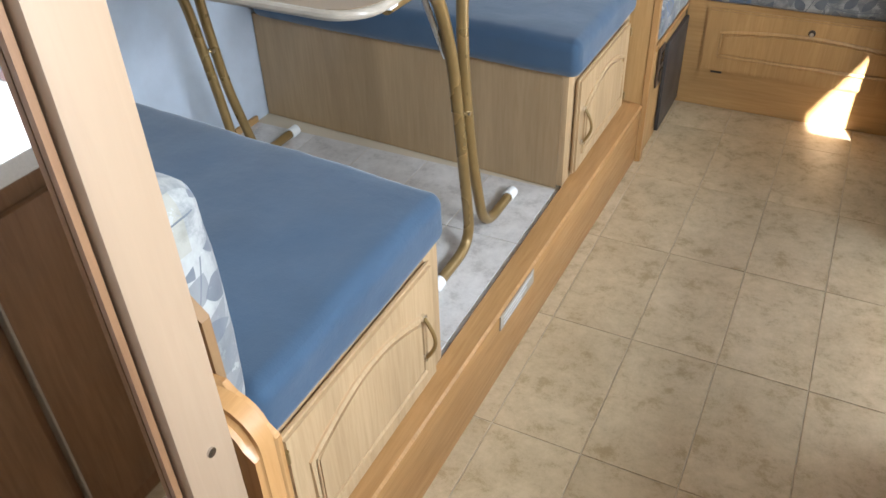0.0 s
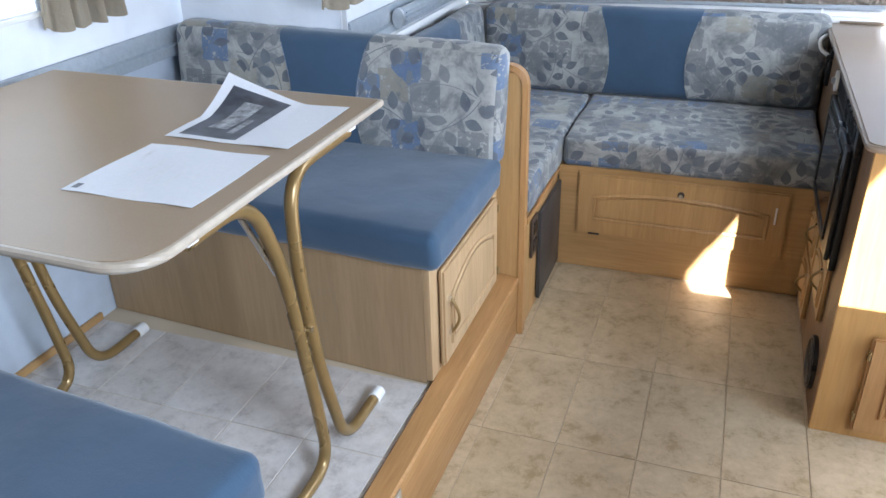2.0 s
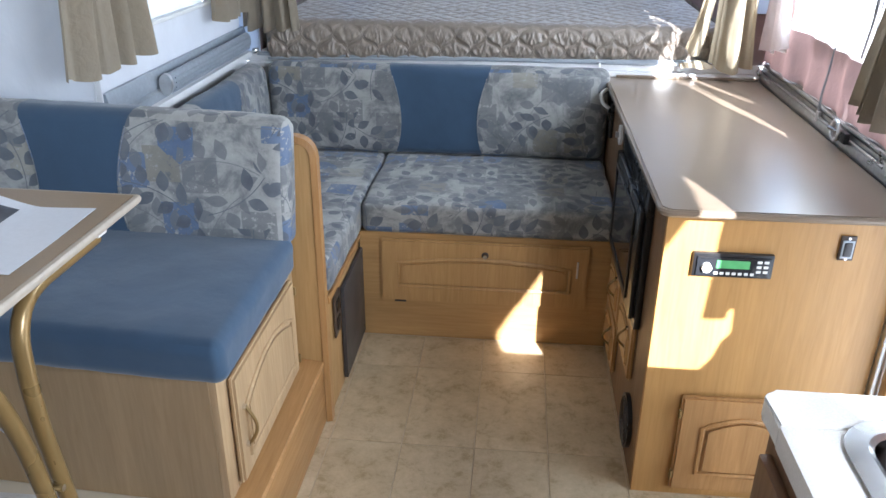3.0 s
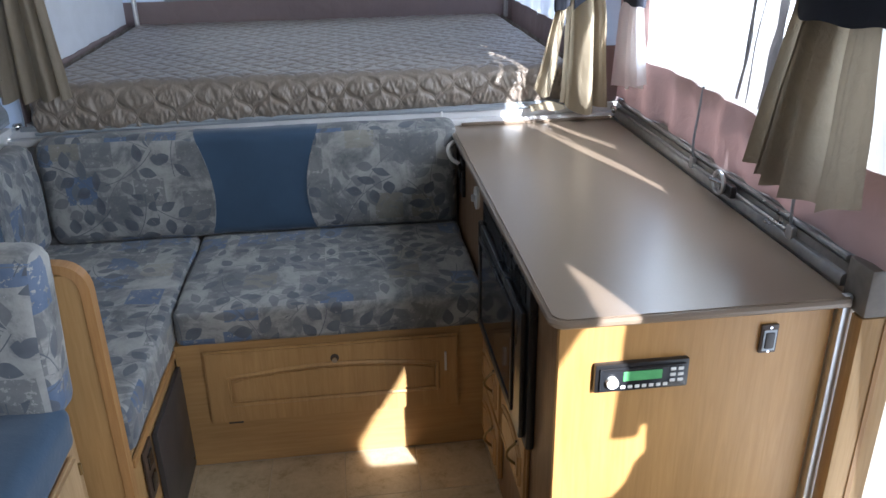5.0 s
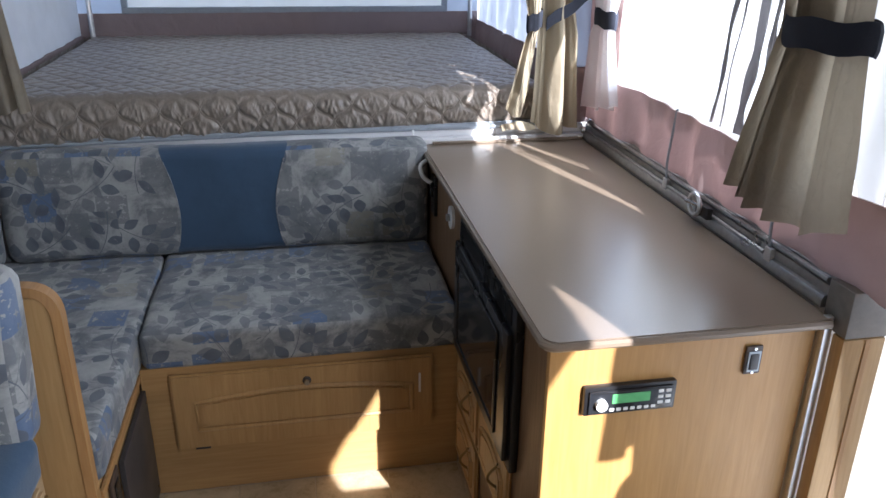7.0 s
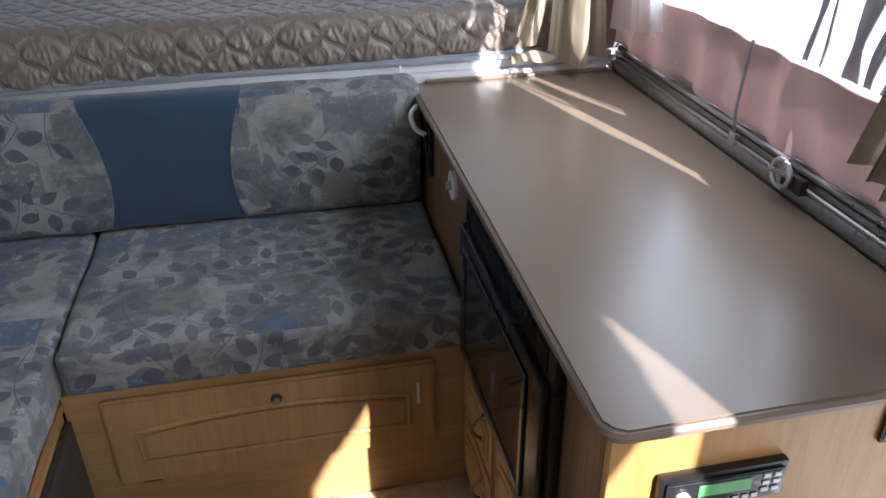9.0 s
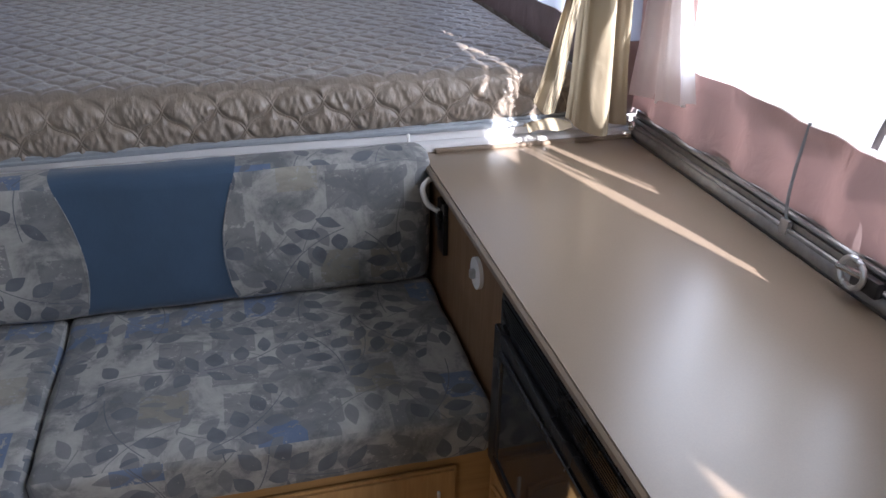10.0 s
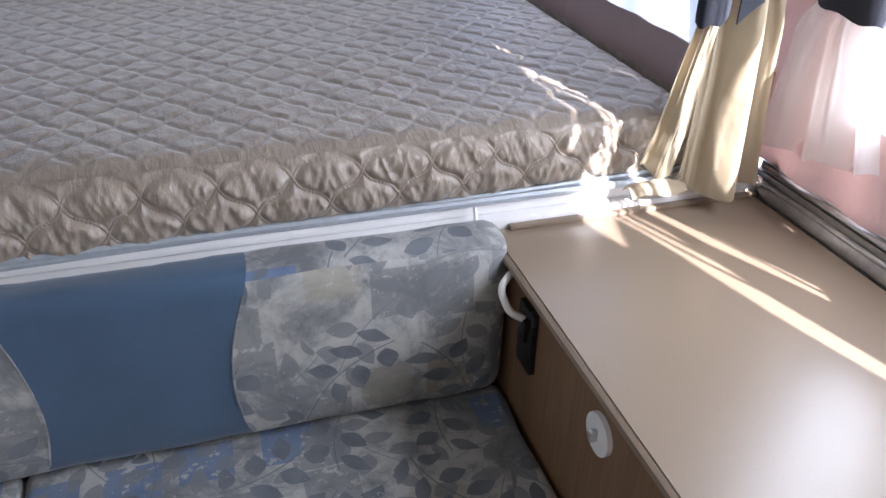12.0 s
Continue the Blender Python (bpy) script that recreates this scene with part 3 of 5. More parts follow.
window_trim("window_1", 1, BY1 + 0.0, -1.14, 0.32, 1.12, 1.70, 0.028, GREY_ALU, "grey-edged wide window at the bunk end")
window_trim("window_2", 0, XL + 0.002, 4.15, 4.75, 1.10, 1.72, 0.012, WHITE, "white-edged side window")
window_trim("window_3", 0, XS + 0.004, 2.1, 3.40, 1.085, 1.75, 0.014, WHITE, "white-edged dinette window")
window_trim("window_4", 0, XR + 0.002, 1.66, 2.62, 1.16, 1.71, 0.012, WHITE, "white-edged galley window")
for i, x in enumerate((-1.30, 0.455)):
    solo("tent_pole", tube([(x, BY1 - 0.03, 0.98), (x, BY1 - 0.03, 1.99)], 0.011), ALU, "thin grey aluminium tent pole at the bunk end", "tent pole", group="tent poles")

# rails that carry the cloth walls
def extrusion(name, axis, a0, a1, outline, material, label):
    return solo(name, prism(outline, axis, a0, a1, 0), material, label, kind="structure")


extrusion("trim_rail_right", 1, 3.74, 5.055, [(0.540, 0.822), (0.600, 0.822), (0.600, 0.895), (0.572, 0.895), (0.570, 0.882), (0.562, 0.882), (0.560, 0.868), (0.552, 0.866), (0.551, 0.848), (0.544, 0.846), (0.540, 0.838)], RAIL, "stepped aluminium rail above the counter")
solo("trim_rail_bead_1", tube([(0.556, 3.75, 0.874), (0.556, 5.04, 0.874)], 0.006, 8), RAIL, "round aluminium bead of the wall rail", kind="structure")
solo("trim_rail_bead_2", tube([(0.546, 3.95, 0.850), (0.546, 5.04, 0.850)], 0.005, 8), RAIL, "round aluminium bead of the wall rail", kind="structure")
solo("trim_sill_end", box(-1.40, 0.545, 5.035, 5.085, 0.815, 0.838, 0.004), WHITE_WALL, "white sill under the bunk edge", kind="structure")
solo("trim_bunk_edge", box(-1.42, 0.545, 5.060, 5.10, 0.8385, 0.866, 0.005), WHITE_WALL, "white painted bunk edge rail", kind="structure")
solo("trim_bunk_bead", tube([(-1.36, 5.058, 0.868), (0.36, 5.058, 0.868)], 0.008, 8), GREY_ALU, "grey piping along the bunk edge", kind="structure")
solo("trim_sill_left", box(-1.425, -1.375, 3.97, 5.035, 0.86, 0.882, 0.004), WHITE_WALL, "white sill behind the corner seat", kind="structure")
extrusion("trim_rail_left", 1, 3.97, 5.08, [(-1.425, 0.882), (-1.395, 0.882), (-1.397, 0.905), (-1.408, 0.912), (-1.404, 0.93), (-1.412, 0.965), (-1.425, 0.965)], GREY_ALU, "grey stepped rail under the canvas")
extrusion("trim_rail_slide", 1, 1.87, 3.93, [(-1.992, 0.87), (-1.955, 0.87), (-1.957, 0.90), (-1.968, 0.905), (-1.966, 0.93), (-1.975, 0.95), (-1.992, 0.95)], GREY_ALU, "grey stepped rail above the dinette wall")
solo("platform_bunk", box(-1.38, 0.53, 5.10, 6.52, 0.82, 0.874), WHITE_WALL, "pull-out bunk platform", kind="structure")
# door jamb beside the counter's end
solo("trim_jamb_cap", box(0.548, 0.636, 3.668, 3.738, 0.790, 0.884, 0.004), JAMB_CAP, "grey metal cap of the entry jamb", kind="structure")
solo("trim_jamb_cover", box(0.590, 0.602, 3.6645, 3.6668, 0, 0.788, 0.001, 1), LIP_V, "narrow seam strip on the jamb", kind="structure")
solo("door_1", box(0.546, 0.634, 3.667, 3.70, 0, 0.789, 0.004), OAK_V, "oak jamb of the entry doorway", kind="structure")
solo("trim_jamb_strip", box(0.528, 0.545, 3.700, 3.716, 0, 0.822, 0.004), ALU, "polished aluminium strip on the jamb", kind="structure")
# added out of view, keeps the sun at the doorway off the cabinet end
solo("door_2", box(0.575, 1.25, 2.985, 3.012, -0.10, 1.44, 0.004), WHITE_WALL, "unseen white leaf added outside to block the doorway sun", kind="structure")


# ---- joinery ----
def facing(origin, side):
    """A pose whose local x runs along the face, y out of it and z up. side: the way the face looks."""
    turn = {"-y": 180, "+x": -90, "-x": 90, "+y": 0}[side]
    return Matrix.Translation(origin) @ Matrix.Rotation(radians(turn), 4, "Z")


def put(bm, m):
    bmesh.ops.transform(bm, matrix=m, verts=bm.verts[:])
    return bm


def ring_profile(path, r):
    return tube(path + [path[0]], r, 6, False)


def arched_path(w, h, margin, rise, y, n=14):
    a, b_, c = -w / 2 + margin, w / 2 - margin, h - margin - rise
    top = [(b_ + (a - b_) * i / n, y, c + rise * math.sin(math.pi * i / n)) for i in range(n + 1)]
    return [(a, y, margin), ((a + b_) / 2, y, margin), (b_, y, margin)] + top


def cabinet_door(parent, m, w, h, material, rise=0.03, margin=0.05, name="door", t=0.018):
    """A slab with a raised arched panel, its foot's middle at the pose m."""
    d = part(name, put(prism(rounded(-w / 2, w / 2, 0, h, 0.006, 3), 1, 0.001, t, 0.006), m), material, parent)
    part("raised_panel", put(prism([(p[0], p[2]) for p in arched_path(w, h, margin + 0.010, rise, 0)], 1, t - 0.001, t + 0.006, 0.004), m), material, d)
    part("molding", put(ring_profile(arched_path(w, h, margin, rise, t), 0.0072), m), material, d)
    return d


def bow_handle(parent, m, length=0.085, r=0.0042):
    """An upright bow pull on two feet."""
    n = 10
    pts = [(0.0, 0.0, -length / 2)] + [(0.0, 0.006 + 0.022 * math.sin(math.pi * i / n), -length / 2 + length * i / n) for i in range(n + 1)] + [(0.0, 0.0, length / 2)]
    hd = part("handle", put(tube(pts, r, 8), m), GOLD, parent, "curved bronze bow pull")
    for z in (-length / 2, length / 2):
        part("foot", put(disc((0, 0.004, z), 1, 0.0075, 0.008, 14), m), CHROME, hd, "bright chrome foot")
    return hd


def knob(parent, m):
    k = part("knob", put(disc((0, 0.008, 0), 1, 0.0075, 0.016, 14), m), STEEL, parent, "small chrome turn knob")
    part("plate", put(disc((0, 0.0015, 0), 1, 0.012, 0.003, 16), m), OUTLET, k)
    return k


def hinge(parent, m):
    return part("hinge", put(tube([(0, 0.003, -0.012), (0, 0.003, 0.012)], 0.0045, 8), m), GOLD, parent, "small bronze hinge")


# slide-out sill
sill = thing("step_sill", (-0.90, 2.9, 0), "honey wooden sill edging the raised dinette floor", "step")
def skew(b):
    """The sill's outer side runs a little inwards towards the rear."""
    for v in b.verts:
        if v.co.x > -0.912:
            v.co.x -= 0.013 * (3.935 - v.co.y)
    return b


part("board", skew(box(-0.932, -0.870, 1.91, 3.935, 0, 0.199, 0.004)), LIP, sill)
part("sloped_cap", skew(prism([(-0.938, 0.1995), (-0.868, 0.1995), (-0.866, 0.204), (-0.871, 0.2095), (-0.905, 0.2150), (-0.934, 0.2165), (-0.938, 0.213)], 1, 1.91, 3.935, 0.0)), LIP_V, sill)
plate_ = part("label_plate", skew(box(-0.8695, -0.8655, 2.785, 2.985, 0.152, 0.1935, 0.001, 1)), EDGE, sill, "pale printed safety label")
for z in (0.162, 0.173, 0.184):
    part("print_line", skew(box(-0.8656, -0.8648, 2.80, 2.97 - (0.184 - z) * 3, z - 0.0015, z + 0.0015)), PALE_INK, plate_)


def bench(y0, y1, end_first, label):
    """A dinette bench: a panelled box with a framed, arched door in its aisle end."""
    bx0, bx1 = XS + 0.004, -0.952
    ob = thing("dinette_bench", ((bx0 + bx1) / 2, (y0 + y1) / 2, FLOOR2), label, "bench", "dinette benches")
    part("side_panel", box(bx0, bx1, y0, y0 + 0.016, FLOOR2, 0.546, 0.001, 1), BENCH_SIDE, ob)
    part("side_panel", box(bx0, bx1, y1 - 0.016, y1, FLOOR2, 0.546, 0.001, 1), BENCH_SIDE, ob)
    part("seat_board", box(bx0, bx1, y0 + 0.017, y1 - 0.017, 0.529, 0.545), BENCH_OAK_H, ob)
    for a, c in ((y0, y0 + 0.055), (y1 - 0.055, y1)):
        part("stile", box(bx1, bx1 + 0.018, a, c, FLOOR2 + 0.012, 0.546, 0.002), BENCH_OAK, ob)
    part("top_rail", box(bx1, bx1 + 0.018, y0 + 0.056, y1 - 0.056, 0.500, 0.546, 0.002), BENCH_OAK_H, ob)
    part("bottom_rail", box(bx1, bx1 + 0.018, y0 + 0.056, y1 - 0.056, FLOOR2 + 0.012, 0.240, 0.002), BENCH_OAK_H, ob)
    w = y1 - y0 - 0.10
    d = cabinet_door(ob, facing((bx1 + 0.018, (y0 + y1) / 2, 0.232), "+x"), w, 0.282, BENCH_OAK, 0.045, 0.05)
    hy = y0 + 0.085 if end_first else y1 - 0.103
    bow_handle(d, facing((bx1 + 0.036, hy, 0.37), "+x"), 0.10)
    ky = y1 - 0.052 if end_first else y0 + 0.052
    for z in (0.27, 0.48):
        hinge(d, facing((bx1 + 0.034, ky, z), "+x"))
    return ob


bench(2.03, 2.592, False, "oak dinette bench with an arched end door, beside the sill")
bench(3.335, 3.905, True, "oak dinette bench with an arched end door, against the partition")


def seat_cushion(name, x0, x1, y0, y1, z0, z1, material, label, seed, r=0.031, puff=0.009):
    ob = thing(name, ((x0 + x1) / 2, (y0 + y1) / 2, z0), label, "cushion")
    part("cover", soft_box(x0, x1, y0, y1, z0, z1, r, puff, 0.0035, 0.03, seed), material, ob)
    return ob


seat_cushion("seat_cushion", -1.965, -0.898, 2.035, 2.576, 0.5475, 0.655, BLUE, "thick plain blue seat cushion on the dinette bench", 1.0)
c2 = seat_cushion("seat_cushion", -1.965, -0.898, 3.300, 3.845, 0.5475, 0.650, BLUE, "thick plain blue seat cushion by the partition", 7.0)
seat_cushion("seat_cushion", -0.8465, -0.004, 4.432, 4.985, 0.402, 0.512, PRINT, "leaf-print seat cushion on the end sofa", 3.0, 0.022)
seat_cushion("seat_cushion", -1.395, -0.8485, 3.985, 4.985, 0.402, 0.512, PRINT, "leaf-print seat cushion of the corner seat", 5.0, 0.022)


def back_cushion(length, t, h, cuts, bow, label, m, seed=0.0):
    """A long back cushion of three sewn panels: leaf print, plain blue, leaf print. Local x along it, y to its back, z up."""
    ob = thing("back_cushion", m.translation, label, "cushion", "back cushions")
    r, per = 0.036, []
    corners = ((t - r, r, -90, 0.028), (t - r, h - r, 0, r), (r, h - r, 90, r), (r, r, 180, r))
    for cy, cz, a0, _ in corners:
        for i in range(6):
            a = radians(a0 + 90 * i / 5)
            per.append((cy + r * math.cos(a), cz + r * math.sin(a)))
    dense = []
    for (ya, za), (yb, zb) in zip(per, per[1:] + per[:1]):
        n = max(1, int(math.hypot(yb - ya, zb - za) / 0.03))
        dense += [(ya + (yb - ya) * i / n, za + (zb - za) * i / n) for i in range(n)]
    per = dense

    def edge(k, z):
        v = max(0.0, min(1.0, z / h))
        s = math.sin(math.pi * min(1, (1 - v) * 0.85 + 0.0))
        return (0.0, cuts[0] + bow * s, cuts[1] - bow * s, length)[k]

    def panel(k, material, name):
        b = bmesh.new()
        n = 16
        rows = []
        for i in range(n + 1):
            row = []
            for y, z in per:
                a, c = edge(k, z), edge(k + 1, z)
                u = i / n
                if k == 0:
                    u = u ** 1.6
                if k == 2:
                    u = 1 - (1 - u) ** 1.6
                x = a + (c - a) * u
                q = min(x, length - x)
                k_ = 1.0
                sx = x
                if q < r:
                    w = 1 - q / r
                    k_ = math.sqrt(max(0.0, 1 - w * w))
                cy, cz = min(max(y, r), t - r), min(max(z, r), h - r)
                yy, zz = cy + (y - cy) * k_, cz + (z - cz) * k_
                if q <= 1e-6:
                    yy, zz = cy, cz
                d = 0.0035 * (noise.noise(Vector((x * 8 + seed, y * 9, z * 8))) + 0.5 * noise.noise(Vector((x * 24, y * 20, z * 24 + seed))))
                puff = 0.010 * math.sin(math.pi * max(0, min(1, z / h))) * (1 if y < t / 2 else 0)
                row.append(b.verts.new((sx, yy - puff + d, zz + d)))
            rows.append(row)
        m_ = len(per)
        for r0, r1 in zip(rows, rows[1:]):
            for j in range(m_):
                b.faces.new((r0[j], r0[(j + 1) % m_], r1[(j + 1) % m_], r1[j]))
        if k == 0:
            b.faces.new(rows[0])
        if k == 2:
            b.faces.new(rows[-1][::-1])
        return part(name, put(b, m), material, ob)

    panel(0, PRINT, "print_panel")
    panel(1, BLUE, "plain_panel")
    panel(2, PRINT, "print_panel")
    for k in (1, 2):
        pts = [(edge(k, z), -0.010 * math.sin(math.pi * z / h) - 0.001, z) for z in [r + (h - 2 * r) * i / 12 for i in range(13)]]
        part("seam", put(tube(pts, 0.002, 5), m), PRINT, ob)
    return ob


back_cushion(1.29, 0.095, 0.343, (0.47, 0.85), 0.045, "leaf-print back cushion with a blue centre on the end sofa", Matrix.Translation((-1.296, 4.942, 0.514)), 1.0)
# dinette back by the partition, leaning back a little
back_cushion(1.042, 0.105, 0.338, (0.365, 0.655), 0.04, "leaf-print dinette back cushion with a blue centre", Matrix.Translation((-1.945, 3.800, 0.645)) @ Matrix.Rotation(radians(-4), 4, "X") @ Matrix.Rotation(radians(1.6), 4, "Y"), 4.0)
back_cushion(1.055, 0.10, 0.345, (0.365, 0.655), 0.04, "leaf-print dinette back cushion turned from the aisle", Matrix.Translation((-0.885, 2.025, 0.650)) @ Matrix.Rotation(radians(180), 4, "Z"), 6.0)
# corner seat's back, along the side wall
back_cushion(0.97, 0.085, 0.335, (0.33, 0.66), 0.04, "leaf-print corner back cushion with a blue centre", Matrix.Translation((-1.292, 3.975, 0.522)) @ Matrix.Rotation(radians(90), 4, "Z"), 8.0)

def skewed(ob, k, x0):
    """The dinette sits a touch out of square: its cross lines run back towards the wall."""
    for o in ob.children_recursive:
        for v in o.data.vertices:
            v.co.y += k * (x0 - v.co.x)
        o.data.update()


for ob_ in list(scene.objects):
    if ob_.name.startswith("dinette_bench") or (ob_.name.startswith("seat_cushion") and ob_.location.x < -1.3 and ob_.location.y < 3.9):
        skewed(ob_, 0.078 if ob_.name.startswith("seat") and ob_.location.y < 3 else 0.060, -0.935)

# partition between dinette and corner seat
pt = thing("partition", (-1.1, 3.95, 0), "oak partition panel with a rounded honey edge", "partition")
part("panel", box(-1.395, -0.870, 3.930, 3.962, 0.0, 0.862, 0.002), OAK_V, pt)
cap_path = bend([(-1.39, 3.946, 0.868), (-0.869, 3.946, 0.868), (-0.869, 3.946, 0.0)], 0.05, 8)


def edge_band(path, w, t, axis_out):
    """A flat band along a bent line in the x-z plane, w deep along y."""
    b = bmesh.new()
    pts = [Vector(p) for p in path]
    rings = []
    for i, p in enumerate(pts):
        d = (pts[min(i + 1, len(pts) - 1)] - pts[max(i - 1, 0)]).normalized()
        nrm = Vector((-d.z, 0, d.x)) * axis_out
        rings.append([b.verts.new(p + Vector((0, sy * w / 2 * (1 if k == 0 else 0.72), 0)) + nrm * (0 if k == 0 else t)) for sy, k in ((-1, 0), (-1, 1), (1, 1), (1, 0))])
    for r0, r1 in zip(rings, rings[1:]):
        for k in range(4):
            b.faces.new((r0[k], r0[(k + 1) % 4], r1[(k + 1) % 4], r1[k]))
    b.faces.new(rings[0])
    b.faces.new(rings[-1][::-1])
    return b


part("edge_molding", edge_band(cap_path, 0.040, 0.016, 1), LIP_V, pt, "rounded honey wood edging")

# ---- corner sofa ----
sf = thing("sofa_base", (-0.42, 4.75, 0), "oak end sofa base with a long arched drawer front", "sofa base")
part("front_panel", box(-0.858, -0.002, 4.450, 4.466, 0, 0.400, 0.001, 1), OAK_H, sf)
part("top_board", box(-0.858, -0.002, 4.467, 5.035, 0.385, 0.400), OAK_H, sf)
part("rear_board", box(-0.858, -0.002, 5.02, 5.034, 0, 0.384), OAK_H, sf)
dr = cabinet_door(sf, facing((-0.432, 4.450, 0.150), "-y"), 0.705, 0.232, OAK_V, 0.022, 0.062, "drawer_front")
knob(dr, facing((-0.428, 4.432, 0.338), "-y"))
part("catch", put(box(-0.003, 0.003, 0, 0.006, -0.03, 0.03, 0.001, 1), facing((-0.118, 4.432, 0.30), "-y")), WHITE, dr, "narrow white catch")
part("latch", put(box(-0.02, 0.02, 0, 0.006, -0.003, 0.003, 0.001, 1), facing((-0.72, 4.450, 0.142), "-y")), DARK, dr)
cs = thing("corner_seat_base", (-1.1, 4.5, 0), "oak corner seat base with a dark vent panel", "sofa base")
part("front_panel", box(-0.876, -0.862, 3.967, 4.448, 0, 0.400, 0.001, 1), OAK_V, cs)
part("top_board", box(-1.395, -0.877, 3.966, 5.03, 0.385, 0.400), OAK_H, cs)
part("edge_strip", box(-0.858, -0.850, 3.968, 4.430, 0.380, 0.400, 0.002), LIP, cs)
vp = part("vent_panel", box(-0.8595, -0.846, 4.135, 4.440, 0.020, 0.345, 0.003), DARK, cs, "dark grey appliance panel")
for z in (0.05, 0.32):
    part("screw", disc((-0.845, 4.42, z), 0, 0.004, 0.003, 10), CHROME, vp)
ou = thing("power_outlet", (-0.86, 4.07, 0.29), "dark brown power outlet set in the seat base", "outlet")
part("plate", box(-0.8595, -0.852, 4.035, 4.105, 0.225, 0.365, 0.004), OUTLET, ou)
for z in (0.265, 0.325):
    part("socket", box(-0.852, -0.849, 4.052, 4.088, z - 0.02, z + 0.02, 0.002), BLACK, ou)

# ---- counter cabinet ----
cab = thing("counter_cabinet", (0.27, 4.38, 0), "honey oak laminate cabinet with oven, drawers and radio", "cabinet")
part("end_panel", box(0.004, 0.528, 3.722, 3.738, 0, 0.798, 0.001, 1), HONEY, cab)
part("side_panel", box(0.004, 0.020, 3.739, 5.03, 0, 0.798, 0.001, 1), SHADED_OAK, cab, "laminate side with its shade in the brown")
part("back_panel", box(0.515, 0.528, 3.739, 5.03, 0, 0.798), OAK_V, cab)
part("bottom_panel", box(0.021, 0.514, 3.739, 5.03, 0.03, 0.045), OAK_H, cab)
fd = cabinet_door(cab, facing((0.265, 3.722, 0.028), "-y"), 0.335, 0.292, LIP_V, 0.03, 0.06)
for z in (0.08, 0.27):
    hinge(fd, facing((0.096, 3.706, z), "-y"))
for y0, y1, z0, z1, kind_ in ((4.19, 4.44, 0.235, 0.395, "drawer_front"), (4.19, 4.44, 0.055, 0.225, "drawer_front"), (3.90, 4.17, 0.225, 0.395, "door")):
    d = cabinet_door(cab, facing((0.004, (y0 + y1) / 2, z0), "-x"), y1 - y0, z1 - z0, OAK_V, 0.02, 0.035, kind_, 0.014)
    bow_handle(d, facing((-0.010, y0 + 0.06, (z0 + z1) / 2 + 0.02), "-x"), 0.06, 0.0035)
top = thing("countertop", (0.26, 4.37, 0.80), "long glossy beige laminate countertop", "countertop")
part("slab", prism(rounded(-0.014, 0.538, 3.694, 5.034, 0.022, 5, (1, 0, 0, 0)), 2, 0.8005, 0.8205, 0.003), COUNTER, top)
part("edge_band", tube([(0.534, 3.6945, 0.8105)] + [(p[0], p[1], 0.8105) for p in reversed(rounded(-0.0145, 0.5385, 3.6935, 5.034, 0.022, 5, (1, 0, 0, 0))[:6])] + [(-0.0145, 5.03, 0.8105)], 0.0085, 8), COUNTER, top)
part("back_strip", box(0.02, 0.536, 5.020, 5.034, 0.8207, 0.830, 0.003), COUNTER, top)

mw = thing("oven", (0.0, 4.14, 0.43), "black built-in microwave oven with a dark glass door", "oven")
part("frame", box(-0.016, 0.0035, 3.872, 4.412, 0.405, 0.792, 0.006), BLACK, mw)
md = part("door", box(-0.030, -0.0165, 3.884, 4.402, 0.43, 0.735, 0.005), BLACK, mw)
part("window", box(-0.0325, -0.0302, 3.96, 4.34, 0.475, 0.695, 0.002, 1), DARK_GLASS, md, "dark glass oven window")
for y0_, y1_, z0_, z1_ in ((3.945, 4.355, 0.695, 0.710), (3.945, 4.355, 0.460, 0.475), (3.945, 3.960, 0.475, 0.695), (4.340, 4.355, 0.475, 0.695)):
    part("window_frame", box(-0.0355, -0.0302, y0_, y1_, z0_, z1_, 0.002, 1), BLACK, md)
for i in range(7):
    part("vent_slat", box(-0.019, -0.0161, 3.90, 4.39, 0.748 + i * 0.006, 0.751 + i * 0.006), BLACK, mw)
sp = thing("speaker", (0.0, 3.90, 0.12), "round black speaker grille in the cabinet side", "speaker")
part("rim", disc((-0.002, 3.875, 0.115), 0, 0.076, 0.012, 32), BLACK, sp)
for q in range(1, 7):
    loop = [(-0.009, 3.875 + q * 0.0108 * math.cos(a), 0.115 + q * 0.0108 * math.sin(a)) for a in [k * math.pi / 12 for k in range(24)]]
    part("grille_ring", tube(loop + [loop[0]], 0.0022, 5, False), DARK, sp)
dl = thing("thermostat_dial", (0.0, 4.603, 0.726), "round white dial with a small metal key", "dial")
part("disc", disc((0.0, 4.603, 0.722), 0, 0.033, 0.008, 32), WHITE, dl)
part("key", box(-0.016, -0.004, 4.598, 4.608, 0.712, 0.732, 0.002, 1), STEEL, dl)
hk = thing("hook_switch", (0.0, 4.86, 0.73), "black wall plate with a white curved hook", "hook")
part("plate", box(-0.008, 0.0035, 4.835, 4.895, 0.640, 0.765, 0.003), BLACK, hk)
part("rocker", box(-0.016, -0.0081, 4.850, 4.880, 0.700, 0.745, 0.003), BLACK, hk)
part("hook", tube(bend([(-0.012, 4.865, 0.742), (-0.038, 4.868, 0.758), (-0.046, 4.895, 0.790), (-0.020, 4.915, 0.802), (-0.006, 4.925, 0.795)], 0.02, 5), 0.0065, 10), WHITE, hk)

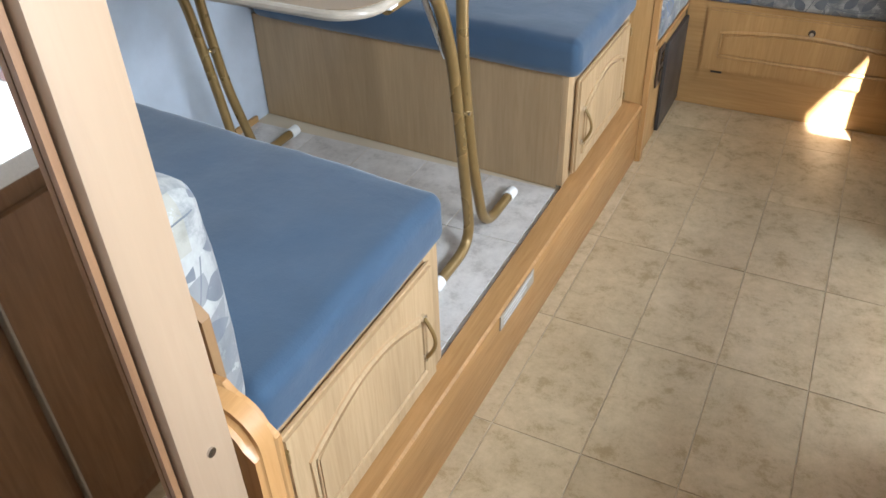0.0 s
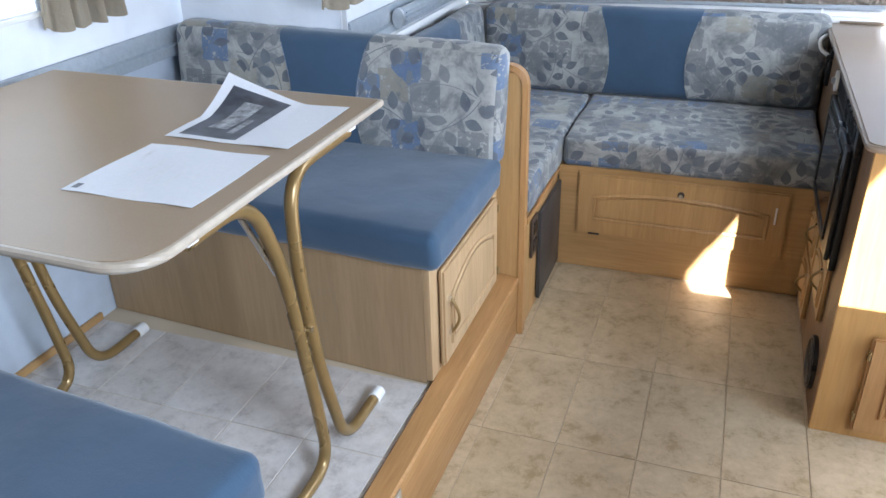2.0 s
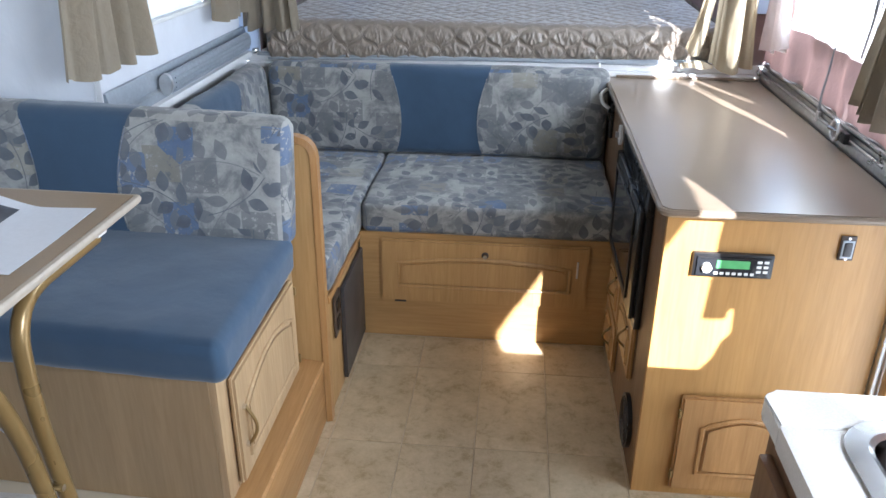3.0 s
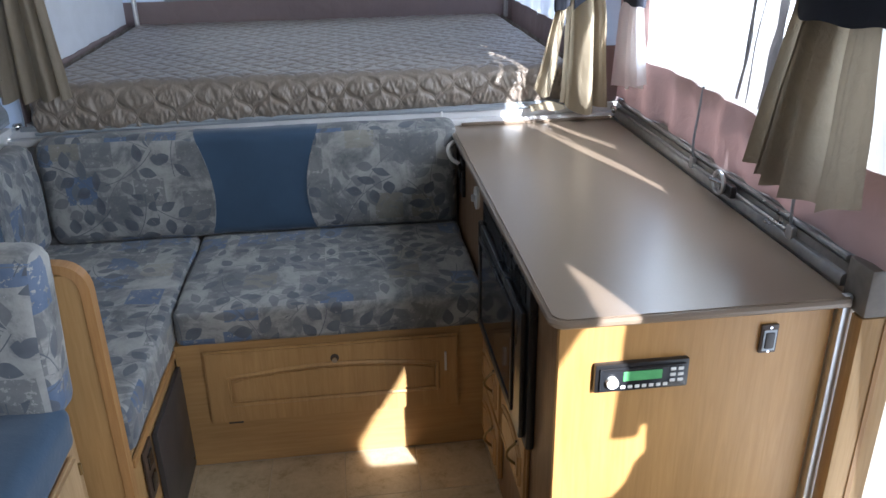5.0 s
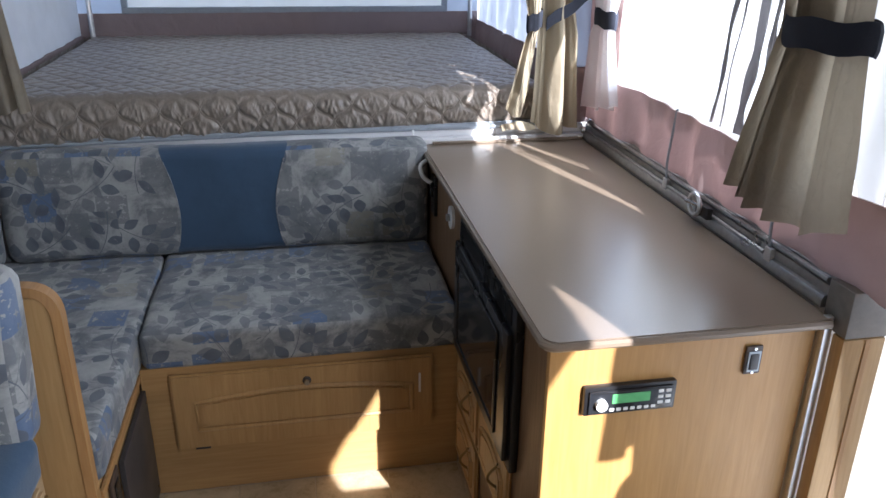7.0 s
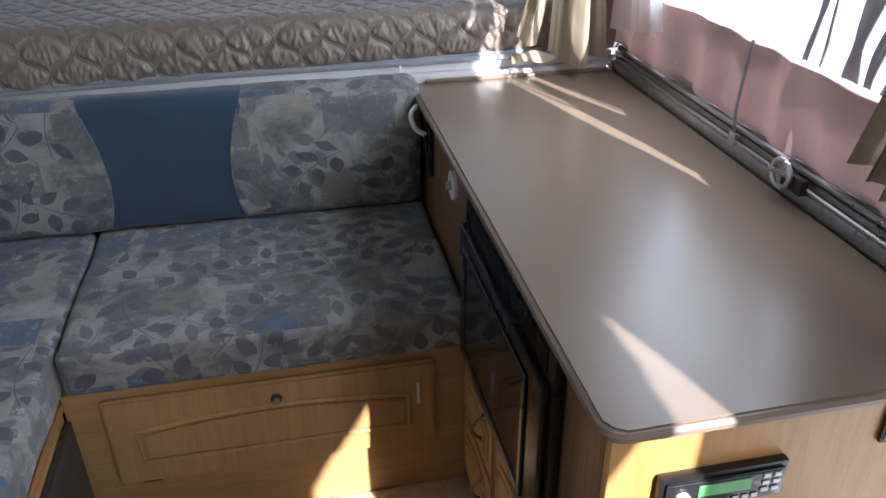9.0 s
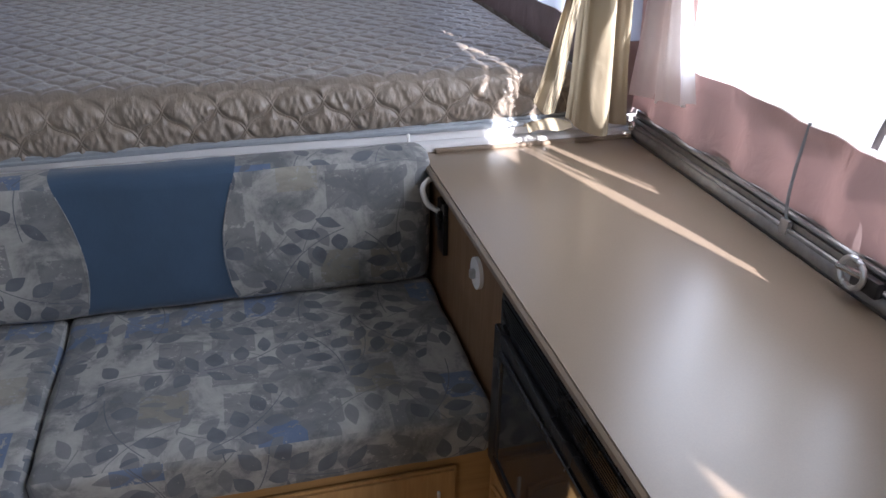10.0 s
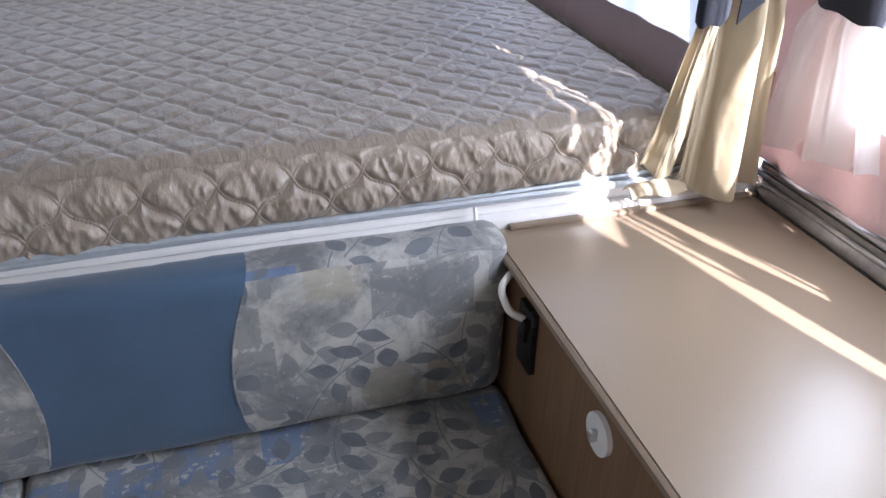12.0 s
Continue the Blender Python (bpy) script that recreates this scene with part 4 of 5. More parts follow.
rd = thing("car_radio", (0.16, 3.72, 0.68), "black car radio with a green display and pale buttons", "radio")
part("bezel", box(0.070, 0.250, 3.708, 3.7215, 0.652, 0.712, 0.004), BLACK, rd)
face_ = part("face", box(0.078, 0.243, 3.703, 3.7079, 0.657, 0.705, 0.003), DARK_GLASS, rd)
part("display", box(0.122, 0.196, 3.7012, 3.7028, 0.678, 0.698, 0.001, 1), GREEN, face_, "dull green display")
part("dial", disc((0.100, 3.698, 0.680), 1, 0.011, 0.010, 20), WHITE, face_)
for i in range(7):
    part("button", box(0.118 + i * 0.0135, 0.127 + i * 0.0135, 3.7008, 3.7028, 0.662, 0.669, 0.001, 1), WHITE, face_)
for i in range(2):
    for j in range(3):
        part("button", box(0.211 + i * 0.015, 0.222 + i * 0.015, 3.7008, 3.7028, 0.669 + j * 0.012, 0.676 + j * 0.012, 0.001, 1), WHITE, face_)
part("slot", box(0.086, 0.236, 3.7022, 3.7029, 0.7005, 0.7025), BLACK, face_)
sw = thing("light_switch", (0.403, 3.72, 0.735), "small brown rocker switch on the cabinet end", "switch")
part("plate", box(0.386, 0.420, 3.715, 3.7215, 0.705, 0.765, 0.003), OUTLET, sw)
part("rocker", box(0.394, 0.412, 3.710, 3.7149, 0.716, 0.750, 0.003), DARK, sw)
part("frame", box(0.390, 0.416, 3.7125, 3.7148, 0.711, 0.755, 0.001, 1), GREY_ALU, sw)
for z in (0.710, 0.760):
    part("screw", disc((0.403, 3.714, z), 1, 0.003, 0.003, 10), CHROME, sw)

# latch on the wall rail
lt = thing("roof_latch", (0.545, 4.20, 0.86), "grey metal ring latch on the wall rail", "latch")
part("body", box(0.528, 0.5435, 4.165, 4.225, 0.842, 0.872, 0.004), DARK, lt)
ring = [(0.520 + 0.0, 4.215 + 0.026 * math.cos(a), 0.868 + 0.026 * math.sin(a)) for a in [k * math.pi / 10 for k in range(20)]]
part("ring", tube(ring + [ring[0]], 0.0055, 8, False), ALU, lt)
part("pin", tube([(0.530, 4.19, 0.868), (0.515, 4.245, 0.868)], 0.006, 8), STEEL, lt)
for y in (3.93, 4.42):
    s_ = thing("canvas_strap", (0.552, y, 0.88), "thin grey elastic cord on the canvas wall", "cord", "canvas cords")
    part("cord", tube(bend([(0.548, y, 0.845), (0.545, y + 0.01, 0.90), (0.556, y + 0.02, 0.97), (0.560, y + 0.015, 1.05)], 0.03, 4), 0.0035, 6), GREY_ALU, s_)
    part("clip", box(0.540, 0.552, y - 0.012, y + 0.012, 0.838, 0.868, 0.003), ALU, s_)
for x, y in ((0.535, 5.03), (-1.36, 5.04)):
    kn = thing("corner_bolt", (x, y, 0.845), "shiny rounded bolt at the wall corner", "bolt", "corner bolts")
    b = bmesh.new()
    bmesh.ops.create_uvsphere(b, u_segments=14, v_segments=8, radius=0.013)
    part("head", put(b, Matrix.Translation((x, y - 0.006, 0.882 if x < 0 else 0.852))), CHROME, kn)
    part("shank", tube([(x, y - 0.002, 0.882 if x < 0 else 0.852), (x, y + 0.02, 0.882 if x < 0 else 0.852)], 0.007, 8), STEEL, kn)
cl = thing("sill_clip", (-0.043, 5.03, 0.83), "white cord clip hooked over the bunk sill", "clip")
part("cord", tube(bend([(-0.043, 5.040, 0.866), (-0.045, 5.028, 0.858), (-0.046, 5.028, 0.800), (-0.052, 5.03, 0.78)], 0.012, 4), 0.004, 8), WHITE, cl)
part("sleeve", box(-0.054, -0.036, 5.024, 5.034, 0.818, 0.836, 0.002), WHITE, cl)
st = thing("awning_tube", (-1.39, 4.66, 0.93), "grey ribbed lift arm lying on the side rail", "lift arm")
part("arm", prism([(0.030 * math.cos(a) * 0.55 - 1.378, 0.926 + 0.030 * math.sin(a)) for a in [k * math.pi / 9 for k in range(18)]], 1, 4.27, 5.00), GREY_ALU, st)
for z in (0.912, 0.926, 0.940):
    part("rib", tube([(-1.3605, 4.29, z), (-1.3605, 4.98, z)], 0.003, 6), GREY_ALU, st)
part("end_cap", prism([(0.033 * math.cos(a) * 0.6 - 1.378, 0.926 + 0.033 * math.sin(a)) for a in [k * math.pi / 9 for k in range(18)]], 1, 4.255, 4.27), ALU, st)

# ---- galley with sink ----
gal = thing("galley_cabinet", (0.28, 1.8, 0), "dark brown galley cabinet with plain doors", "cabinet")
part("front_panel", box(0.030, 0.046, 0.60, 2.985, 0.0, 0.782), WALNUT, gal)
part("end_panel", box(0.047, 0.552, 2.969, 2.985, 0.0, 0.782), WALNUT, gal)
for i in range(5):
    y = 2.74 - i * 0.47
    d = part("door", box(0.012, 0.0295, y - 0.222, y + 0.222, 0.06, 0.745, 0.004), WALNUT, gal)
    part("edge_strip", box(0.0105, 0.0305, y - 0.2275, y - 0.2225, 0.06, 0.745, 0.001, 1), EDGE, d)
    part("pull", box(0.004, 0.0118, y + 0.16, y + 0.19, 0.60, 0.69, 0.003), PURPLE, d, "dark inset pull")
gt = thing("galley_countertop", (0.28, 1.8, 0.785), "white speckled galley countertop with a sink cutout", "countertop")
SX0, SX1, SY0, SY1 = 0.105, 0.475, 2.36, 2.925
part("near_slab", box(0.016, 0.555, 0.60, SY0, 0.783, 0.8195, 0.004), WHITE_TOP, gt)
part("end_slab", prism(rounded(0.016, 0.555, SY1, 3.010, 0.02, 5, (0, 0, 0, 1)), 2, 0.783, 0.8195, 0.004), WHITE_TOP, gt)
part("front_slab", box(0.016, SX0, SY0, SY1, 0.783, 0.8195, 0.002), WHITE_TOP, gt)
part("rear_slab", box(SX1, 0.555, SY0, SY1, 0.783, 0.8195, 0.002), WHITE_TOP, gt)
sk = thing("sink", (0.29, 2.64, 0.68), "stainless steel sink with a white basin", "sink")


def basin(x0, x1, y0, y1, z1, z0, r):
    b = bmesh.new()
    rings = []
    for inset, z in ((-0.028, z1 + 0.003), (0.0, z1 + 0.005), (0.008, z1), (0.014, z1 - 0.03), (0.022, z0 + 0.02), (0.045, z0)):
        rings.append([b.verts.new((p[0], p[1], z)) for p in rounded(x0 + inset, x1 - inset, y0 + inset, y1 - inset, max(0.02, r - inset), 6)])
    for r0, r1 in zip(rings, rings[1:]):
        for k in range(len(r0)):
            b.faces.new((r0[k], r0[(k + 1) % len(r0)], r1[(k + 1) % len(r0)], r1[k]))
    b.faces.new(rings[-1])
    return b


part("rim", basin(SX0 + 0.005, SX1 - 0.005, SY0 + 0.005, SY1 - 0.005, 0.8205, 0.812, 0.05), STEEL, sk, "brushed steel rim")
part("bowl", basin(SX0 + 0.055, SX1 - 0.055, SY0 + 0.055, SY1 - 0.055, 0.821, 0.70, 0.06), WHITE, sk, "white basin")

# ---- mirrored wardrobe by the camera's start ----
wd = thing("wardrobe", (-0.95, 1.2, 0), "pale maple wardrobe with a framed mirror", "wardrobe")
part("body", box(-1.38, -0.704, 0.30, 1.802, 0.0, 1.95, 0.003), MAPLE, wd)
fr = part("mirror_frame", box(-0.702, -0.680, 1.757, 1.803, 0.84, 1.92, 0.004), MAPLE, wd)
part("bottom_rail", box(-0.702, -0.681, 0.90, 1.756, 0.84, 0.918, 0.003), MAPLE, wd)
part("top_rail", box(-0.702, -0.681, 0.90, 1.756, 1.86, 1.92, 0.003), MAPLE, wd)
part("far_stile", box(-0.702, -0.680, 0.85, 0.899, 0.84, 1.92, 0.003), MAPLE, wd)
mi = part("mirror", box(-0.698, -0.694, 0.901, 1.755, 0.920, 1.858), MIRROR, wd, "clear mirror glass")
part("bead", box(-0.6935, -0.689, 1.7505, 1.7555, 0.920, 1.858), WALNUT, wd)
part("bead", box(-0.6935, -0.689, 0.902, 1.750, 0.919, 0.924), WALNUT, wd)
part("screw", disc((-0.6795, 1.781, 0.95), 0, 0.0038, 0.003, 12), STEEL, fr)
p1 = thing("bench_end_panel", (-1.0, 1.89, 0), "honey oak panel with a rounded top at the bench end", "panel")
part("panel", prism([(-1.38, 0.0), (-0.728, 0.0)] + [(-0.778 + 0.05 * math.cos(radians(a)), 0.822 + 0.05 * math.sin(radians(a))) for a in range(0, 91, 15)] + [(-1.38, 0.872)], 1, 1.858, 1.896, 0.010, 3), LIP_V, p1)
part("upper_board", prism([(-1.38, 0.55), (-0.795, 0.55), (-0.798, 0.925), (-0.818, 0.945), (-1.38, 0.95)], 1, 1.898, 1.916, 0.004), BROWN_TRIM, p1, "brown edged upper board")
part("dark_strip", box(-1.38, -0.806, 1.8865, 1.8975, 0.874, 0.938, 0.002), DARK, p1, "dark gap strip")
part("backing_board", prism([(-1.38, 0.85), (-0.815, 0.85), (-0.862, 0.99), (-1.38, 1.01)], 1, 1.9165, 1.9235, 0.002), BROWN_TRIM, p1, "brown cushion backing board")

# ---- dinette table ----
tb = thing("dinette_table", (-1.44, 2.9, FLOOR2), "tan folding dinette table on bronze tube legs", "table")
part("tabletop", prism(rounded(-1.885, -1.006, 2.512, 3.275, 0.07, 8, (0, 1, 0, 0)), 2, 0.951, 0.968, 0.003), TABLETOP, tb)
outline = rounded(-1.886, -1.005, 2.511, 3.276, 0.07, 8, (0, 1, 0, 0))
part("edge_band", tube([(p[0], p[1], 0.9595) for p in outline] + [(outline[0][0], outline[0][1], 0.9595)], 0.0084, 10, False), EDGE, tb, "pale cream edge band")
for x, s in ((-1.05, 0.0), (-1.815, 0.045)):
    a = bend([(x, 2.66, 0.925), (x, 2.835, 0.925), (x, 2.905, 0.75), (x, 2.958, 0.42), (x, 2.985, 0.222), (x, 2.815, 0.222)], 0.085, 8)
    k = x + 0.003
    c = bend([(k, 3.19, 0.922), (k, 2.955, 0.922), (k, 2.948, 0.74), (k, 2.985, 0.48), (k, 3.06, 0.222), (k, 3.215, 0.222)], 0.085, 8)
    a, c = ([v + Vector((0, s, 0)) for v in q] for q in (a, c))
    for line, dy in ((a, -1), (c, 1)):
        lg = part("leg", tube(line, 0.0135, 12), GOLD, tb)
        e = line[-1]
        part("foot_cap", tube([e, e + Vector((0, dy * 0.006, 0)), e + Vector((0, dy * 0.032, 0)), e + Vector((0, dy * 0.036, 0))], 0.0165, 12), WHITE, lg, "white plastic foot cap")
        h0 = line[0]
        part("bracket", box(h0.x - 0.018, h0.x + 0.018, h0.y - 0.014, h0.y + 0.014, 0.926, 0.951, 0.003), WHITE, lg)
    part("pivot", tube([(x - 0.022, 2.945 + s, 0.60), (x + 0.022, 2.945 + s, 0.60)], 0.006, 10), CHROME, tb, "chrome pivot bolt")
    part("brace", tube([(x - 0.016, 2.80 + s, 0.935), (x - 0.016, 2.905 + s, 0.74)], 0.006, 8), STEEL, tb, "folding steel brace")


skewed(tb, 0.022, -1.0)


def paper(name, x0, x1, y0, y1, curl, label, printed):
    ob = thing(name, ((x0 + x1) / 2, (y0 + y1) / 2, 0.969), label, "paper")

    def surf(dz):
        def at(u, v):
            x, y = x0 + (x1 - x0) * u, y0 + (y1 - y0) * v
            k = max(0.0, v - 0.45) / 0.55 * max(0.0, 0.62 - u) / 0.62
            return (x - curl * 0.25 * k, y, 0.9693 + dz + curl * k ** 1.3 + 0.001 * math.sin(9 * u + 5 * v))
        return at

    part("page", sheet(surf(0.0), 24, 24, 0.0006), PAPER, ob)
    base_ = surf(0.0011)
    if printed:
        part("photo", sheet(lambda u, v: base_(0.08 + 0.47 * u, 0.06 + 0.84 * v), 16, 16), INK, ob, "dark printed photograph")
        part("photo_light", sheet(lambda u, v: tuple(a + q for a, q in zip(base_(0.20 + 0.16 * u + 0.04 * v, 0.25 + 0.5 * v), (0, 0, 0.0006))), 8, 10), PHOTO, ob)
        part("photo_light", sheet(lambda u, v: tuple(a + q for a, q in zip(base_(0.40 + 0.06 * u, 0.18 + 0.3 * v), (0, 0, 0.0006))), 6, 8), PHOTO, ob)
    else:
        for i, (u0, v0, lu, lv) in enumerate(((0.05, 0.04, 0.05, 0.08), (0.25, 0.35, 0.02, 0.2), (0.33, 0.5, 0.02, 0.22), (0.45, 0.3, 0.015, 0.35), (0.6, 0.25, 0.015, 0.3), (0.72, 0.4, 0.02, 0.12), (0.12, 0.72, 0.02, 0.12))):
            part("print_line", sheet(lambda u, v, a=u0, b=v0, c=lu, d=lv: base_(a + c * u, b + d * v), 3, 4), PALE_INK if i else INK, ob)
    return ob


paper("brochure_page", -1.298, -1.038, 2.953, 3.200, 0.055, "white sheet with a dark printed photo, one corner curled", True)
paper("loose_page", -1.296, -1.050, 2.692, 2.914, 0.0, "white sheet with faint print lying on the table", False)


# ---- bunk ----
def mattress():
    ob = thing("mattress", (-0.44, 5.78, 0.874), "taupe satin quilted mattress on the bunk", "mattress")
    x0, x1, y0, y1, z0, z1 = -1.325, 0.425, 5.085, 6.485, 0.872, 0.992

    def lattice(s, t_, wob=0.07):
        """Distance from the nearest line of wavy diamond stitching, 0 to 0.5."""
        a = s + t_ + wob * math.sin((s - t_) * 2 * math.pi)
        c = s - t_ + wob * math.sin((s + t_) * 2 * math.pi)
        return min(abs(a - round(a)), abs(c - round(c)))

    def stitched(d, w):
        return 1 - math.exp(-(d / w) ** 2)

    def top_(u, v):
        x, y = x0 + (x1 - x0) * u, y0 + (y1 - y0) * v
        near = min(1.0, (y - y0) / 0.035, (x - x0) / 0.035, (x1 - x) / 0.035)
        crown = 0.010 * math.sin(math.pi * u) * math.sin(math.pi * v)
        soft_ = 0.005 * noise.noise(Vector((x * 5, y * 5, 0))) + 0.0022 * noise.noise(Vector((x * 34 + y * 14, y * 22, 5)))
        h = 0.0042 * stitched(lattice(x / 0.084, y / 0.102, 0.04), 0.10)
        return (x, y, z1 + h * near + crown + soft_ * near - 0.018 * (1 - max(0, near)) ** 2)

    part("top_cover", sheet(top_, 520, 420), QUILT, ob)

    def front(u, v):
        x, z = x0 + (x1 - x0) * u, z0 + (z1 - z0) * v
        d = lattice(x / 0.118 + 0.05 * noise.noise(Vector((x * 6, z * 6, 2))), z / 0.098 + 0.25, 0.06)
        w = stitched(d, 0.10)
        cord = 0.004 * math.exp(-(d / 0.016) ** 2)
        crease = noise.noise(Vector((x * 30 + 4 * z, z * 13, 3))) + 0.7 * abs(noise.noise(Vector((x * 62 - z * 25, z * 24, 9)))) + 0.4 * noise.noise(Vector((x * 24, z * 60, 4)))
        ridge = 1 - abs(noise.noise(Vector((x * 20 + 9 * z, z * 9, 7)))) * 2 + 0.6 * (1 - abs(noise.noise(Vector((x * 46 - 16 * z, z * 17, 1)))) * 2)
        wrinkle = 1 - 2 * abs(noise.noise(Vector((x * 58 + z * 22, z * 13, 12)))) + 0.5 * noise.noise(Vector((x * 120 - 30 * z, z * 26, 14)))
        fold = ((0.0052 * crease + 0.0040 * ridge + 0.0042 * wrinkle) * w + cord) * max(0.0, math.sin(math.pi * min(1.0, v + 0.04))) ** 0.5
        roll = 0.014 * (abs(2 * v - 1) ** 4)
        end = 0.03 * max(0, 1 - min(u, 1 - u) / 0.02) ** 2
        zz = z - (0.016 if v > 0.98 else 0.0) + (0.0045 * noise.noise(Vector((x * 14, 0, 1))) if v > 0.98 else 0)
        sag = max(0.0, 1 - u * 1.05) ** 0.9
        return (x, y0 - 0.010 - 0.003 * w - fold + roll + end - 0.034 * sag * (1 - 0.6 * v), zz - 0.024 * sag * (1 - v) ** 0.8)

    part("front_border", sheet(front, 900, 52), QUILT, ob)
    for x, s in ((x0, -1), (x1, 1)):
        def side(u, v, x=x, s=s):
            y, z = y0 + (y1 - y0) * u, z0 + (z1 - z0) * v
            return (x + s * (0.006 * stitched(lattice(y / 0.15, z / 0.125), 0.1) + 0.008 * math.sin(math.pi * v)), y, z)
        part("side_border", sheet(side, 120, 12), QUILT, ob)
    part("back_border", sheet(lambda u, v: (x0 + (x1 - x0) * u, y1 + 0.004, z0 + (z1 - z0) * v), 10, 4), QUILT, ob)
    part("piping", tube([(x0 + 0.01, y0 - 0.036, z0 - 0.019), ((x0 + x1) / 2, y0 - 0.026, z0 - 0.006), (x1 - 0.01, y0 - 0.010, z0 + 0.006)], 0.006, 8), GREY_ALU, ob, "grey piping at the lower edge")
    return ob


mattress()


def curtain(p0, p1, rows, low, folds, material, label, gather=1.0, tie=None, seed=0.0, depth=0.022, ob=None):
    """A gathered cloth along p0 to p1 in plan. rows: (z, start, end) of its edges, in shares of that line;
    low: heights of the hem at start, middle and end; gather: above 1 draws the pleats towards the end;
    tie: (z at the start, z at the end, row of its height); ob: a curtain that this is a further flap of."""
    ob = ob or thing("curtain", ((p0[0] + p1[0]) / 2, (p0[1] + p1[1]) / 2, rows[-1][0]), label, "curtain", "curtains")
    a, c = Vector((*p0, 0)), Vector((*p1, 0))
    length = (c - a).length
    along = (c - a).normalized()
    out = Vector((-along.y, along.x, 0))

    def edges(z):
        z = min(max(z, rows[0][0]), rows[-1][0])
        for (za, s0, e0), (zb, s1, e1) in zip(rows, rows[1:]):
            if z <= zb:
                k = (z - za) / (zb - za)
                return s0 + (s1 - s0) * k, e0 + (e1 - e0) * k
        return rows[-1][1:]

    def at(u, v):
        hem = low[0] * (1 - u) * (1 - 2 * u) + low[1] * 4 * u * (1 - u) + low[2] * u * (2 * u - 1)
        z = hem + (rows[-1][0] - hem) * v
        s, e = edges(z)
        w = (e - s) / (rows[0][2] - rows[0][1])
        ph = folds * 2 * math.pi * u ** gather + 0.8 * noise.noise(Vector((u * 3 + seed, z * 1.5, seed)))
        q = math.sin(ph)
        pleat = math.copysign(abs(q) ** 0.7, q) + 0.4 * math.sin(1.7 * ph + seed)
        lie = 0.35 + 0.65 * min(1.0, folds * gather * u ** (gather - 1) / (folds + 0.01))
        dep = depth * lie * (0.45 + 0.55 * w) * pleat + 0.003 * noise.noise(Vector((u * 16, z * 9, seed)))
        slide = 0.25 * depth * math.cos(ph) * min(1.0, u / 0.1, (1 - u) / 0.1)
        p = a + along * ((s + (e - s) * u) * length + slide) + out * dep
        ragged = 0.006 * math.sin(ph + 0.6) * (1 - v) ** 8
        return (p.x, p.y, z + ragged)

    part("cloth", sheet(at, 150, 50), material, ob)
    if tie:
        z_a, z_b, zr = tie
        s, e = edges(zr)
        half, mid = (e - s) * length / 2 + 0.010, a + along * (s + e) / 2 * length
        b = bmesh.new()
        n = 28
        rings = []
        for f in (-0.026, -0.014, 0.014, 0.026):
            k = 1.0 if abs(f) > 0.02 else 1.04
            rings.append([b.verts.new(mid + along * half * k * math.cos(q) + out * (depth + 0.010) * k * math.sin(q) + Vector((0, 0, f + (z_a + z_b) / 2 + (z_b - z_a) / 2 * math.cos(q) + 0.003 * math.sin(5 * q)))) for q in [i * 2 * math.pi / n for i in range(n)]])
        for r0, r1 in zip(rings, rings[1:]):
            for i in range(n):
                b.faces.new((r0[i], r0[(i + 1) % n], r1[(i + 1) % n], r1[i]))
        part("tie_band", b, TIE, ob, "dark navy tie band")
    return ob


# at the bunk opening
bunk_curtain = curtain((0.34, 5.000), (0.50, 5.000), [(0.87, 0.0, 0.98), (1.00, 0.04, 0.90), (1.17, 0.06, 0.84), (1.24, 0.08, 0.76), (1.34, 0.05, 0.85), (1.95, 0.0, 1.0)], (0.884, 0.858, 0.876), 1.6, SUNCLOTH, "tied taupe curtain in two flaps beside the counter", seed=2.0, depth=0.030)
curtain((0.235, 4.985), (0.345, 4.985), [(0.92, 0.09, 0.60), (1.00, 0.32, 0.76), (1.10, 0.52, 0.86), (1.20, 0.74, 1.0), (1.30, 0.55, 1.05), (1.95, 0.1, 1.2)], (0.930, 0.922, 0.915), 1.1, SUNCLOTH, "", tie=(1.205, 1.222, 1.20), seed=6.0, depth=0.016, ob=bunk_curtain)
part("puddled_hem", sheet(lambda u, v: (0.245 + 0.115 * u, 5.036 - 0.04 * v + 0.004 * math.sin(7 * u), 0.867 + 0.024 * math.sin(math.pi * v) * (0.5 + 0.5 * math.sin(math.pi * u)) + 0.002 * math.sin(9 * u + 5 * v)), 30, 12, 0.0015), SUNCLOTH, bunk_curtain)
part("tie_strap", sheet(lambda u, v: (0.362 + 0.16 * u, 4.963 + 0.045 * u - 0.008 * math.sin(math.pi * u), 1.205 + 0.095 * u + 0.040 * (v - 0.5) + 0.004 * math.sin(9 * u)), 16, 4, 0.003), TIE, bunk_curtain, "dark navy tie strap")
curtain((-1.40, 5.03), (-1.17, 5.03), [(0.93, 0.0, 1.0), (1.45, 0.15, 0.80), (1.95, 0.0, 1.0)], (0.965, 0.962, 0.970), 4, CURTAIN, "taupe curtain hanging at the bunk opening by the corner seat", seed=5.0)
# at the side windows
curtain((0.535, 4.74), (0.535, 5.05), [(0.92, 0.0, 1.0), (1.17, 0.29, 0.90), (1.22, 0.36, 0.76), (1.30, 0.25, 0.85), (1.90, 0.0, 1.0)], (0.982, 0.950, 0.925), 2.4, SHEER, "sunlit white side window curtain drawn in by a tie", tie=(1.225, 1.235, 1.22), seed=4.0, depth=0.014)
